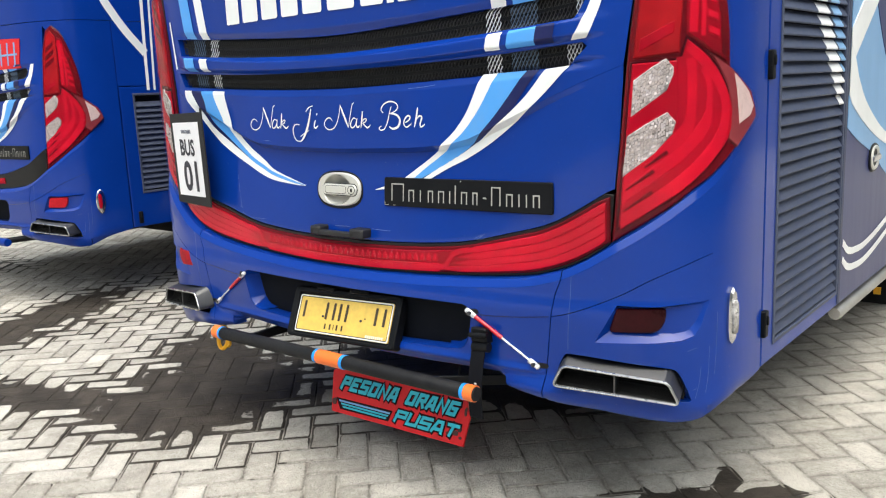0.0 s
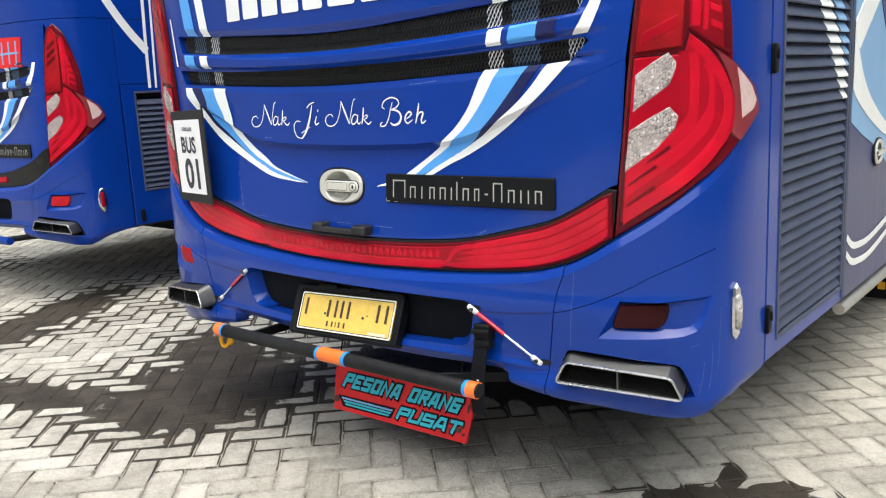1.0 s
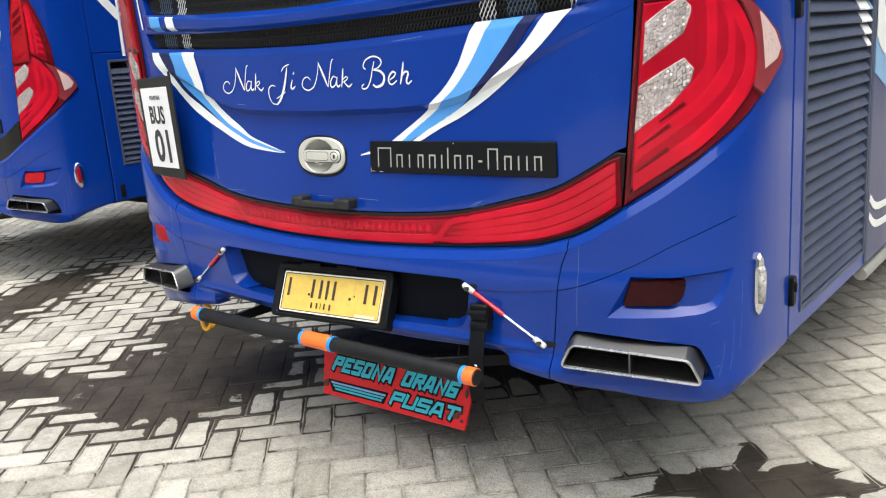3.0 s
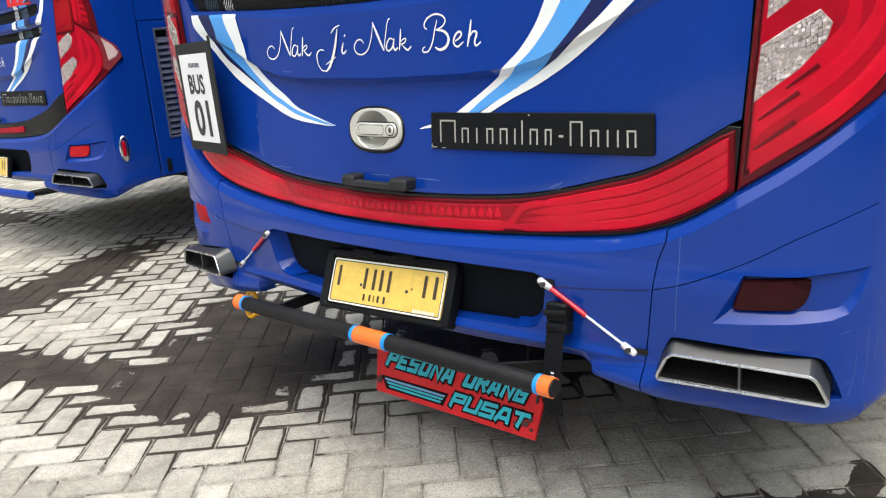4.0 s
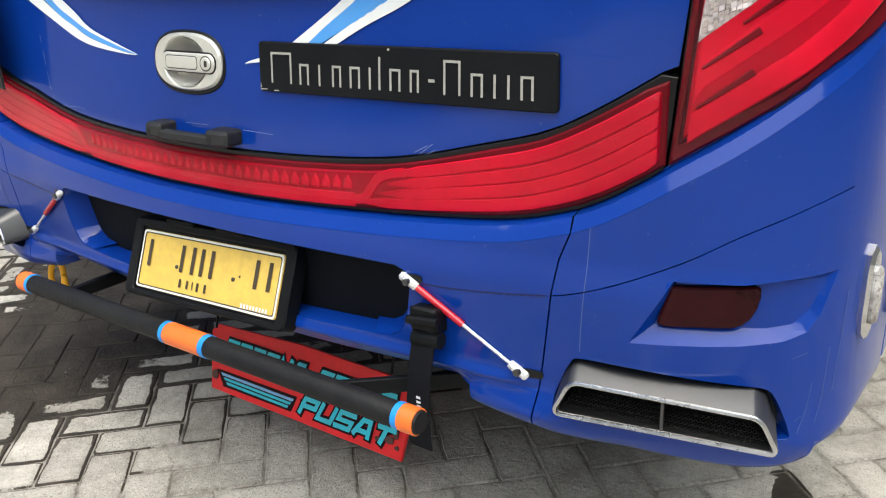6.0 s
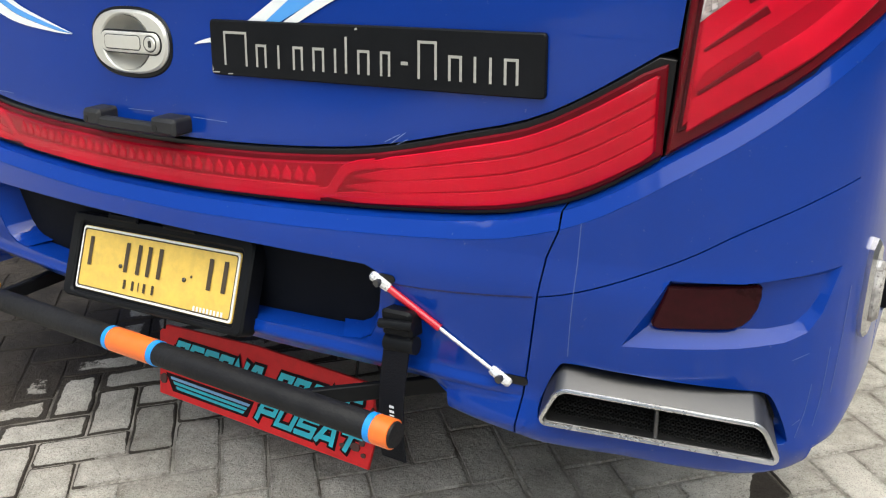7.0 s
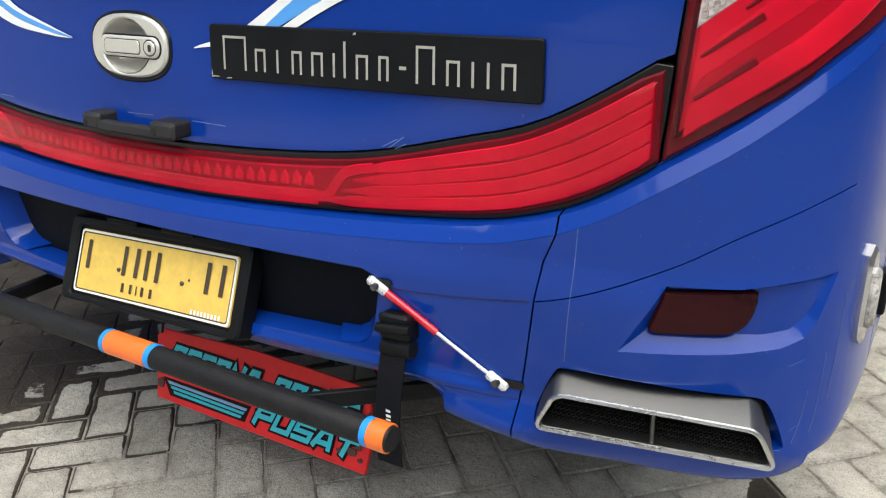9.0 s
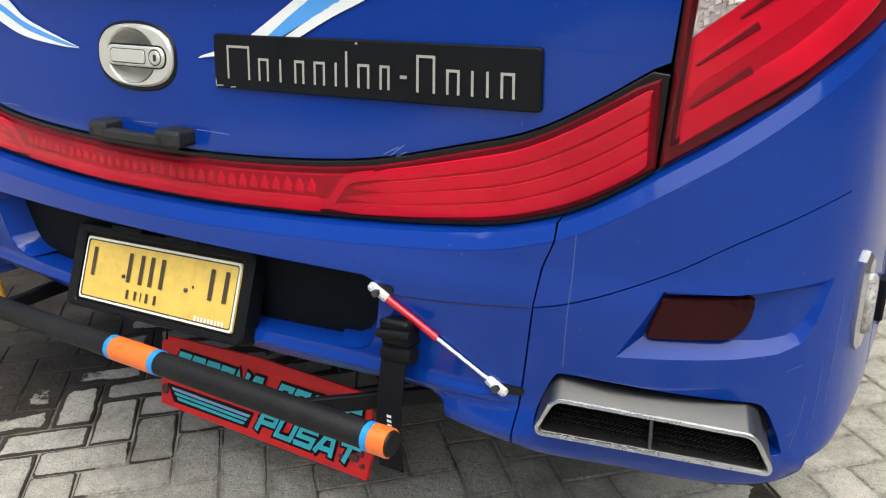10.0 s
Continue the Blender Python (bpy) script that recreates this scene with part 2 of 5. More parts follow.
def paving(name, joint=False):
    """Worn grey concrete; where the yard is wet, and where shade is painted in, it is darker and glossier, raggedly and
    joints first.
    """
    m, nt, b, _ = base_mat(name)
    geo = nt.nodes.new("ShaderNodeNewGeometry")
    pos = geo.outputs["Position"]
    flat = nt.nodes.new("ShaderNodeVectorMath")
    flat.operation = "MULTIPLY"
    nt.links.new(pos, flat.inputs[0])
    flat.inputs[1].default_value = (1, 1, 0)
    least = None
    for cx, cy, rx, ry, turn in PUDDLES_AND_SHADE + FIRM_PUDDLES_AND_SHADE:
        mp = nt.nodes.new("ShaderNodeMapping")
        mp.vector_type = "TEXTURE"
        mp.inputs["Location"].default_value, mp.inputs["Rotation"].default_value = (cx, cy, 0), (0, 0, radians(turn))
        mp.inputs["Scale"].default_value = (rx, ry, 1)
        nt.links.new(flat.outputs[0], mp.inputs["Vector"])
        ln = nt.nodes.new("ShaderNodeVectorMath")
        ln.operation = "LENGTH"
        nt.links.new(mp.outputs[0], ln.inputs[0])
        far = ln.outputs["Value"]
        if (cx, cy, rx, ry, turn) in FIRM_PUDDLES_AND_SHADE:                   # a firmer outline
            far = maths(nt, "ADD", maths(nt, "MULTIPLY", far, 2.4), -1.4)
        least = far if least is None else maths(nt, "MINIMUM", least, far)
    info = nt.nodes.new("ShaderNodeObjectInfo")
    island = geo.outputs["Random Per Island"]
    each = maths(nt, "FRACT", maths(nt, "ADD", info.outputs["Random"], island))
    ragged = maths(nt, "ADD", maths(nt, "MULTIPLY", noise_tex(nt, pos, 5.0, 7.0, 0.75), 1.1), maths(nt, "MULTIPLY", noise_tex(nt, pos, 38.0, 5.0, 0.75), 0.5))
    edge = maths(nt, "ADD", least, maths(nt, "SUBTRACT", ragged, 0.72))
    if not joint:
        rim = nt.nodes.new("ShaderNodeAttribute")
        rim.attribute_name = "inner"
        border = maths(nt, "SUBTRACT", 1.0, rim.outputs["Fac"])
        edge = maths(nt, "SUBTRACT", edge, maths(nt, "ADD", maths(nt, "MULTIPLY", border, 0.45), maths(nt, "MULTIPLY", maths(nt, "POWER", border, 4.0), 0.7)))
        edge = maths(nt, "ADD", edge, maths(nt, "MULTIPLY", maths(nt, "SUBTRACT", each, 0.45), 0.40))
    wet = ramp(nt, edge, 1.0, 0.0, *((1.05, 1.5) if joint else (0.93, 1.0)))
    mid, fine, speck = noise_tex(nt, pos, 7.0, 6.0), noise_tex(nt, pos, 60.0, 5.0, 0.7), noise_tex(nt, pos, 320.0, 2.0)
    if joint:
        col = mix_col(nt, ramp(nt, mid, 0, 1, 0.35, 0.60), (0.10, 0.09, 0.076), (0.42, 0.395, 0.355))
        nt.links.new(mix_col(nt, wet, col, (0.030, 0.025, 0.020)), b.inputs["Base Color"])
    else:
        tone = maths(nt, "ADD", maths(nt, "MULTIPLY", mid, 0.45), maths(nt, "ADD", maths(nt, "MULTIPLY", fine, 0.35), maths(nt, "MULTIPLY", each, 0.32)))
        col = mix_col(nt, ramp(nt, tone, 0, 1, 0.30, 0.75), (0.31, 0.29, 0.26), (0.64, 0.61, 0.56))
        col = mix_col(nt, ramp(nt, speck, 0, 0.75, 0.54, 0.68), col, (0.13, 0.12, 0.105))
        pits = noise_tex(nt, pos, 130.0, 3.0, 0.8)
        col = mix_col(nt, ramp(nt, pits, 0, 0.8, 0.58, 0.70), col, (0.10, 0.09, 0.08))
        col = mix_col(nt, maths(nt, "MULTIPLY", maths(nt, "POWER", border, 4.0), ramp(nt, fine, 0.0, 0.9, 0.35, 0.65)), col, (0.15, 0.135, 0.115))
        col = mix_col(nt, ramp(nt, noise_tex(nt, pos, 210.0, 2.0), 0, 0.55, 0.60, 0.70), col, (0.66, 0.64, 0.60))
        stain = noise_tex(nt, pos, 3.1, 9.0, 0.8)
        col = mix_col(nt, ramp(nt, stain, 0, 0.75, 0.46, 0.70), col, (0.19, 0.172, 0.145))
        col = mix_col(nt, ramp(nt, noise_tex(nt, pos, 17.0, 6.0, 0.8), 0, 0.5, 0.52, 0.68), col, (0.62, 0.59, 0.54))
        damp_shade = mix_col(nt, ramp(nt, mid, 0, 1, 0.35, 0.7), (0.029, 0.024, 0.020), (0.068, 0.057, 0.047))
        nt.links.new(mix_col(nt, wet, col, damp_shade), b.inputs["Base Color"])
    nt.links.new(ramp(nt, wet, 0.90, 0.62, 0, 1), b.inputs["Roughness"])
    b.inputs["Specular IOR Level"].default_value = 0.22
    n = nt.nodes.new("ShaderNodeBump")
    n.inputs["Strength"].default_value, n.inputs["Distance"].default_value = 0.9, 0.007
    nt.links.new(maths(nt, "ADD", fine, maths(nt, "ADD", maths(nt, "MULTIPLY", speck, 0.4), noise_tex(nt, pos, 22.0, 3.0))), n.inputs["Height"])
    nt.links.new(n.outputs[0], b.inputs["Normal"])
    return m


PAVER, JOINT = paving("concrete_paver"), paving("sand_joint", True)
YARD = surface("distant_concrete", (0.46, 0.44, 0.40), 0.85, vary=0.18, dirt=(0.20, 0.185, 0.16), dirt_amount=0.6, grain=24.0, patch=0.9, bump=0.4)
WALL = surface("plain_render", (0.38, 0.37, 0.34), 0.85, vary=0.15, dirt=(0.25, 0.24, 0.2), dirt_amount=0.4, patch=0.5)

# ---------------------------------------------------------------- building helpers


def thing(name, label, category, m=None, group=""):
    ob = tagged(new(name), label, category, group)
    if m is not None:
        ob.matrix_world = m
    return ob


def part(name, bm, material, parent=None, label="", sharp=32):
    me = bpy.data.meshes.new(name)
    bmesh.ops.recalc_face_normals(bm, faces=bm.faces)
    bm.to_mesh(me)
    bm.free()
    for p in me.polygons:
        p.use_smooth = True
    me.set_sharp_from_angle(angle=radians(sharp))
    me.materials.append(material)
    ob = new(name, me)
    ob.parent = parent
    return tagged(ob, label) if label else ob


def smooth(u):
    u = max(0.0, min(1.0, u))
    return u * u * (3 - 2 * u)


def curve(pts, n=8):
    """Points along a Catmull-Rom spline through pts."""
    q = [Vector(p) for p in pts]
    q = [q[0] * 2 - q[1], *q, q[-1] * 2 - q[-2]]
    out = []
    for k in range(1, len(q) - 2):
        a, b, c, d = q[k - 1:k + 3]
        for i in range(n):
            u = i / n
            out.append(0.5 * (2 * b + (c - a) * u + (2 * a - 5 * b + 4 * c - d) * u * u + (3 * b - a - 3 * c + d) * u ** 3))
    return [tuple(v) for v in out] + [tuple(q[-2])]


def area(r):
    return sum(a[0] * b[1] - b[0] * a[1] for a, b in zip(r, r[1:] + r[:1])) / 2


def inset(r, d):
    out = []
    for k, p in enumerate(r):
        a, b = Vector(r[k - 1]), Vector(r[(k + 1) % len(r)])
        p = Vector(p)
        e, f = (p - a).normalized(), (b - p).normalized()
        n, m = Vector((-e.y, e.x)), Vector((-f.y, f.x))
        out.append(tuple(p + (n + m) * (d / max(0.35, 1 + n.dot(m)))))
    return out


def solid(bm, outer, holes=(), top=0.0, bottom=None, bevel=0.0):
    """A flat shape with holes, in u, v, raised to w = top, with bevelled rims down to w = bottom."""
    rings = [list(map(tuple, outer))] + [list(map(tuple, h)) for h in holes]
    rings = [r if (area(r) > 0) == (k == 0) else r[::-1] for k, r in enumerate(rings)]
    faces = [inset(r, bevel) if bevel else r for r in rings]
    flat = [p for r in faces for p in r]
    verts = [bm.verts.new((p[0], p[1], top)) for p in flat]
    for tri in tessellate_polygon([[Vector((*p, 0)) for p in r] for r in faces]):
        if len(set(tri)) == 3:
            try:
                bm.faces.new([verts[i] for i in tri])
            except ValueError:
                pass
    if bottom is None:
        return bm
    start = 0
    for r in rings:
        up = verts[start:start + len(r)]
        start += len(r)
        levels = [up]
        if bevel:
            levels.append([bm.verts.new((p[0], p[1], top - bevel)) for p in r])
        levels.append([bm.verts.new((p[0], p[1], bottom)) for p in r])
        for one, two in zip(levels, levels[1:]):
            for k in range(len(r)):
                bm.faces.new((one[k], one[k - 1], two[k - 1], two[k]))
    return bm


def cut(bm, us=(), vs=()):
    for axis, values in ((0, us), (1, vs)):
        no = Vector((1, 0, 0)) if axis == 0 else Vector((0, 1, 0))
        for value in values:
            bmesh.ops.bisect_plane(bm, geom=bm.verts[:] + bm.edges[:] + bm.faces[:], dist=1e-5, plane_co=no * value, plane_no=no)
    return bm


def place(bm, to):
    for v in bm.verts:
        v.co = to(*v.co)
    return bm


def steps(a, b, d):
    return [a + (b - a) * k / max(1, round((b - a) / d)) for k in range(1, max(1, round((b - a) / d)))]


def frame_map(origin, u, v, w):
    o, u, v, w = Vector(origin), Vector(u), Vector(v), Vector(w)
    return lambda a, b, c: o + u * a + v * b + w * c


def box(bm, x0, x1, y0, y1, z0, z1, bevel=0.003):
    return solid(bm, [(x0, y0), (x1, y0), (x1, y1), (x0, y1)], (), z1, z0, bevel)


def rounded(x0, x1, y0, y1, r, n=5):
    out = []
    for cx, cy, a in ((x1 - r, y1 - r, 0), (x0 + r, y1 - r, 90), (x0 + r, y0 + r, 180), (x1 - r, y0 + r, 270)):
        out += [(cx + r * math.cos(radians(a + 90 * k / n)), cy + r * math.sin(radians(a + 90 * k / n))) for k in range(n + 1)]
    return out


def oval(cx, cy, rx, ry, n=40, power=2.0):
    out = []
    for k in range(n):
        c, s = math.cos(2 * math.pi * k / n), math.sin(2 * math.pi * k / n)
        out.append((cx + rx * math.copysign(abs(c) ** (2 / power), c), cy + ry * math.copysign(abs(s) ** (2 / power), s)))
    return out


def tube(bm, pts, radii, n=16, flat=1.0):
    """A round bar through pts with a radius at each, closed at its ends."""
    pts = [Vector(p) for p in pts]
    if isinstance(radii, (int, float)):
        radii = [radii] * len(pts)
    rings = []
    side = None
    for k, p in enumerate(pts):
        d = (pts[min(k + 1, len(pts) - 1)] - pts[max(k - 1, 0)]).normalized()
        if side is None:
            side = d.orthogonal().normalized() if abs(d.z) > 0.9 else d.cross(Vector((0, 0, 1))).normalized()
        side = (side - d * side.dot(d)).normalized()
        up = d.cross(side)
        rings.append([bm.verts.new(p + (side * math.cos(a) + up * math.sin(a) * flat) * radii[k]) for a in [2 * math.pi * i / n for i in range(n)]])
    for one, two in zip(rings, rings[1:]):
        for i in range(n):
            bm.faces.new((one[i - 1], one[i], two[i], two[i - 1]))
    bm.faces.new(rings[0][::-1])
    bm.faces.new(rings[-1])
    return bm


def lettering(words, shear=0.0, bold=0.0, fit=None):
    """Words as a flat mesh in u, v; fit: u0, u1, v0 of the baseline, and the cap height."""
    c = bpy.data.curves.new("words", "FONT")
    c.body, c.shear, c.offset, c.resolution_u = words, shear, bold, 3
    ob = new("words", c)
    me = bpy.data.meshes.new_from_object(ob)
    bm = bmesh.new()
    bm.from_mesh(me)
    bpy.data.objects.remove(ob)
    bpy.data.meshes.remove(me)
    bpy.data.curves.remove(c)
    u0, u1, v0, cap = fit
    lo, hi = min(v.co.x for v in bm.verts), max(v.co.x for v in bm.verts)
    for v in bm.verts:
        v.co = ((v.co.x - lo) / (hi - lo) * (u1 - u0) + u0, v0 + v.co.y * cap / 0.69, 0.0)
    return bm


# strokes of the board's square capitals on a grid of 4 by 4
STROKES = {"P": "00-04-44-42-02", "E": "44-04-00-40 02-32", "S": "44-04-02-42-40-00", "O": "00-04-44-40-00", "N": "00-04-40-44",
           "A": "00-14-34-40 11-31", "R": "00-04-44-42-02 22-40", "G": "44-04-00-40-42-22", "U": "04-00-40-44", "T": "04-44 24-20"}


def block_word(word, u0, u1, v0, cap, half, grow):
    """A word in slanted square capitals of brush width 2 * half, fatter by grow all round."""
    bm = bmesh.new()
    step = (u1 - u0 - 0.42 * cap) / len(word)
    wide, tall, layer = step - 2.9 * half, cap - 2 * half, 0
    for k, letter in enumerate(word):
        for stroke in STROKES[letter].split():
            pts = []
            for p in stroke.split("-"):
                v = half + int(p[1]) / 4 * tall
                pts.append(Vector((u0 + k * step + half + int(p[0]) / 4 * wide + 0.42 * v, v0 + v, 0)))
            ways = [(b - a).normalized() for a, b in zip(pts, pts[1:])]
            pts[0], pts[-1] = pts[0] - ways[0] * (half + grow), pts[-1] + ways[-1] * (half + grow)
            rails = []
            for m, p in enumerate(pts):
                one, two = ways[max(0, m - 1)], ways[min(m, len(ways) - 1)]
                t = (one + two).normalized()
                n = Vector((-t.y, t.x, 0)) * (half + grow) / max(0.6, t.dot(one))
                layer += 1
                rails.append([bm.verts.new(p + q + Vector((0, 0, layer * 0.00003))) for q in (-n, n)])
            for (a, b), (c, d) in zip(rails, rails[1:]):
                bm.faces.new((a, c, d, b))
    return bm


def lift(bm, w):
    for v in bm.verts:
        v.co.z += w
    return bm


def empty_bm():
    return bmesh.new()

# ---------------------------------------------------------------- the shape of the bus's tail
# half of the tail's outline in plan, from its middle round the corner to the side wall
OUTLINE = curve([(0, .020), (.15, .022), (.30, .028), (.45, .038), (.60, .050), (.75, .064), (.85, .078), (.93, .101), (1.0, .131), (1.06, .166), (1.11, .205),
                 (1.15, .250), (1.175, .30), (1.188, .36), (1.194, .43), (1.195, .50)], 10) + [(1.195, 12.0)]
OUT_X, OUT_Y = np.array([p[0] for p in OUTLINE]), np.array([p[1] for p in OUTLINE])
OUT_S = np.concatenate([[0], np.cumsum(np.hypot(np.diff(OUT_X), np.diff(OUT_Y)))])
OUT_FLAT = np.array([p[1] - 0.082 * min(1.0, max(0.0, (p[0] - 0.66) / 0.48)) ** 1.5 for p in OUTLINE])      # the left corner is flatter
SIDE = 1.195


def at(values, a):
    return float(np.interp(a, [v[0] for v in values], [v[1] for v in values]))


# heights along the tail by distance from its middle: under and over the light strip, the bumper's lower edge, its crease
STRIP_LOW = curve([(0, .740), (.16, .741), (.45, .753), (.68, .772), (.79, .797), (.86, .824), (.93, .863), (.955, .879), (1.054, .938), (1.163, 1.013), (1.220, 1.053),
                   (1.287, 1.108), (1.382, 1.188)], 6) + [(1.6, 1.19)]
STRIP_UP = curve([(0, .821), (.15, .823), (.29, .828), (.43, .838), (.53, .853), (.66, .884), (.76, .910), (.86, .958), (.937, 1.001)], 4)
CREASE = curve([(0, .652), (.40, .652), (.60, .655), (.70, .664), (.787, .675), (.867, .699), (.977, .745), (1.053, .785), (1.126, .816), (1.207, .846), (1.32, .875)], 6)
BOTTOM = curve([(0, .470), (.30, .470), (.608, .474), (.640, .444), (.75, .424), (.85, .413), (.97, .396), (1.06, .383), (1.13, .377), (1.21, .385), (1.34, .432), (1.50, .463)], 5)
LEDGE = 0.026


FALL = 0.016


FOLD = [(0, 1.124), (.30, 1.129), (.43, 1.138), (.51, 1.156), (.60, 1.192), (.75, 1.255), (.84, 1.290), (1.0, 1.345)]


def fold(s):
    """The crease of the tailgate under the lettering."""
    return at(FOLD, abs(s))


def off(s, z):
    """How far the skin lies outside the outline."""
    a, o = abs(s), 0.0
    if a < 1.5:
        deep = 0.045 * (1 - smooth((a - 0.95) / 0.45))
        foot = at(STRIP_LOW, a) - z                         # a sloping ledge, then a step in behind the lamps
        o -= deep * (.36 * max(0.0, min(1.0, (LEDGE - foot) / LEDGE)) + .64 * max(0.0, min(1.0, (.0035 - foot) / .0025)))
        low = at(BOTTOM, a)
        if z < low + 0.05:
            o -= 0.034 * (1 - math.sqrt(max(0.0, 1 - ((low + 0.05 - z) / 0.05) ** 2))) * (1 if a < 1.2 else 1 - smooth((a - 1.2) / 0.3))
        low_z, high_z = at(STRIP_UP, min(a, .937)) + 0.02, fold(a) - FALL
        if a < 0.92 and low_z < z < high_z + FALL:
            lean = (z - low_z) / (high_z - low_z) if z < high_z else 1 - (z - high_z) / FALL
            o -= 0.024 * lean * (1 - smooth((a - 0.50) / 0.42))
        if 1.28 < z < 1.62 and a < 0.95:
            rise, fade = (a / .88) ** 2, 1 - smooth((a - .82) / .12)
            under, over = 1.372 + .040 * rise, 1.424 + .052 * rise          # the band between the grilles: a chamfer above, a curl below
            if under - .003 < z < over + .003:
                o += .020 * fade * min(max(0.0, min(1.0, (over - z) / .015)), smooth((z - under + .003) / .018))
            lip, brow = 1.315 + .040 * rise, 1.481 + .050 * rise
            if lip - .020 < z < lip + .003:
                o -= .012 * fade * (1 - (lip - z) / .020)
            if brow - .003 < z < brow + .030:
                o -= .012 * fade * (1 - smooth((z - brow) / .030))
        if z < 0.50 and 0.55 < a < 1.2:
            o += 0.024 * max(0.0, min(1.0, (0.504 - z) / 0.05)) * smooth((a - 0.60) / 0.02) * (1 - smooth((a - 0.78) / 0.16))
        if z < 0.75 and a < 1.3:
            o += 0.075 * (z - 0.60) * (1 - smooth((z - 0.67) / 0.07)) * (1 - smooth((a - 1.0) / 0.3))
        if z < 0.56 and a < 0.78:
            o += 0.010 * math.exp(-((z - 0.508) / 0.012) ** 2) * (1 - smooth((a - 0.70) / 0.08))
    return o


def skin(s, z, w):
    """The place on the tail at the distance s from its middle and the height z, lifted by w."""
    a = abs(s)
    depth = OUT_Y
    if s < -0.6:                                            # the bumper's left corner is flatter than the body over it
        f = 0.90 + 0.10 * max(0.0, min(1.0, (at(STRIP_LOW, a) - 0.02 - z) / 0.05))
        depth = OUT_Y + (OUT_FLAT - OUT_Y) * f
    x, y = float(np.interp(a, OUT_S, OUT_X)), float(np.interp(a, OUT_S, depth))
    if a < 1e-3:
        n = Vector((0, -1, 0))
    else:
        e = 0.012
        dx = float(np.interp(a + e, OUT_S, OUT_X) - np.interp(a - e, OUT_S, OUT_X)) if a > e else 1.0
        dy = float(np.interp(a + e, OUT_S, depth) - np.interp(a - e, OUT_S, depth)) if a > e else 0.0
        n = Vector((dy, -dx, 0)).normalized()
    sign = 1 if s >= 0 else -1
    h = w + off(s, z)
    return Vector((sign * (x + n.x * h), y + n.y * h, z))


def mirrored(ring, side):
    return [(p[0] * side, p[1]) for p in ring]


def along(line, a, b, dz=0.0, n=24):
    """Points of a height line between two distances."""
    return [(a + (b - a) * k / n, at(line, abs(a + (b - a) * k / n)) + dz) for k in range(n + 1)]


def wrap(bm, ds=0.03, dz=0.04, s_range=(-1.56, 1.56)):
    lo, hi = max(s_range[0], min(v.co.x for v in bm.verts)), min(s_range[1], max(v.co.x for v in bm.verts))
    z0, z1 = min(v.co.y for v in bm.verts), max(v.co.y for v in bm.verts)
    cut(bm, steps(lo, hi, ds) if hi > lo else (), steps(z0, z1, dz))
    return place(bm, skin)


def squeeze(ring):
    """Draws what lies round the corner closer to it."""
    return [(p[0] if p[0] < 1.12 else 1.12 + (p[0] - 1.12) * .76, *p[1:]) for p in ring]


LAMP = curve([(.951, .879), (.976, 1.148), (.996, 1.359), (1.014, 1.495), (1.034, 1.62), (1.075, 1.745)], 4) + curve([(1.12, 1.775), (1.20, 1.72), (1.27, 1.58), (1.308, 1.45), (1.318, 1.325)], 4) \
    + [(1.424, 1.262), (1.450, 1.225), (1.462, 1.190)] + curve([(1.336, 1.108), (1.252, 1.053), (1.177, 1.013), (1.054, .938)], 3)
LAMP = squeeze(LAMP)
GRILLES = [curve([(-.90, 1.350), (-.50, 1.328), (0, 1.315), (.50, 1.328), (.83, 1.344)], 8) + [(.885, 1.392)] + curve([(.872, 1.402), (.50, 1.380), (0, 1.372), (-.50, 1.380), (-.93, 1.404)], 8),
           curve([(-.90, 1.468), (-.50, 1.440), (0, 1.424), (.50, 1.440), (.85, 1.462)], 8) + [(.885, 1.512)] + curve([(.86, 1.530), (.50, 1.504), (0, 1.481), (-.50, 1.504), (-.92, 1.530)], 8)]
TOP = 1.80


def lattice(bm, low, high, u0, u1, cell=0.012, wire=0.0022):
    """Expanded metal between two height lines: staggered diamonds of flat wire."""
    rows = 6
    u = u0
    while u < u1:
        for k in range(rows):
            for turn in (0, 1):
                a, b = (k / rows, (k + 1) / rows) if (k + turn) % 2 == 0 else ((k + 1) / rows, k / rows)
                p = []
                for uu, f in ((u, a), (u + cell / 2, b)) if turn == 0 else ((u + cell / 2, a), (u + cell, b)):
                    p.append((uu, low(uu) + (high(uu) - low(uu)) * f))
                d = Vector((p[1][0] - p[0][0], p[1][1] - p[0][1])).normalized()
                n = Vector((-d.y, d.x)) * wire / 2
                bm.faces.new([bm.verts.new((q[0] + n.x * t, q[1] + n.y * t, w)) for q, t, w in ((p[0], 1, 0.001), (p[0], -1, -0.001), (p[1], -1, -0.001), (p[1], 1, 0.001))])
        u += cell
    return bm


def ribbon(bm, line, width, w, thick=0.003):
    """A raised band of a width along a line in s, z, with sloping flanks."""
    line = [Vector(p) for p in line]
    rows = []
    for k, p in enumerate(line):
        d = (line[min(k + 1, len(line) - 1)] - line[max(k - 1, 0)]).normalized()
        n = Vector((-d.y, d.x))
        span = width[k] if isinstance(width, list) else width
        rows.append([bm.verts.new((*(p + n * span * f), w + thick * h)) for f, h in ((-.5, 0), (-.43, .85), (0, 1), (.43, .85), (.5, 0))])
    for one, two in zip(rows, rows[1:]):
        for k in range(4):
            bm.faces.new((one[k], one[k + 1], two[k + 1], two[k]))
    return bm


def inside(p, ring):
    hit = False
    for a, b in zip(ring, ring[1:] + ring[:1]):
        if (a[1] > p[1]) != (b[1] > p[1]) and p[0] < (b[0] - a[0]) * (p[1] - a[1]) / (b[1] - a[1]) + a[0]:
            hit = not hit
    return hit


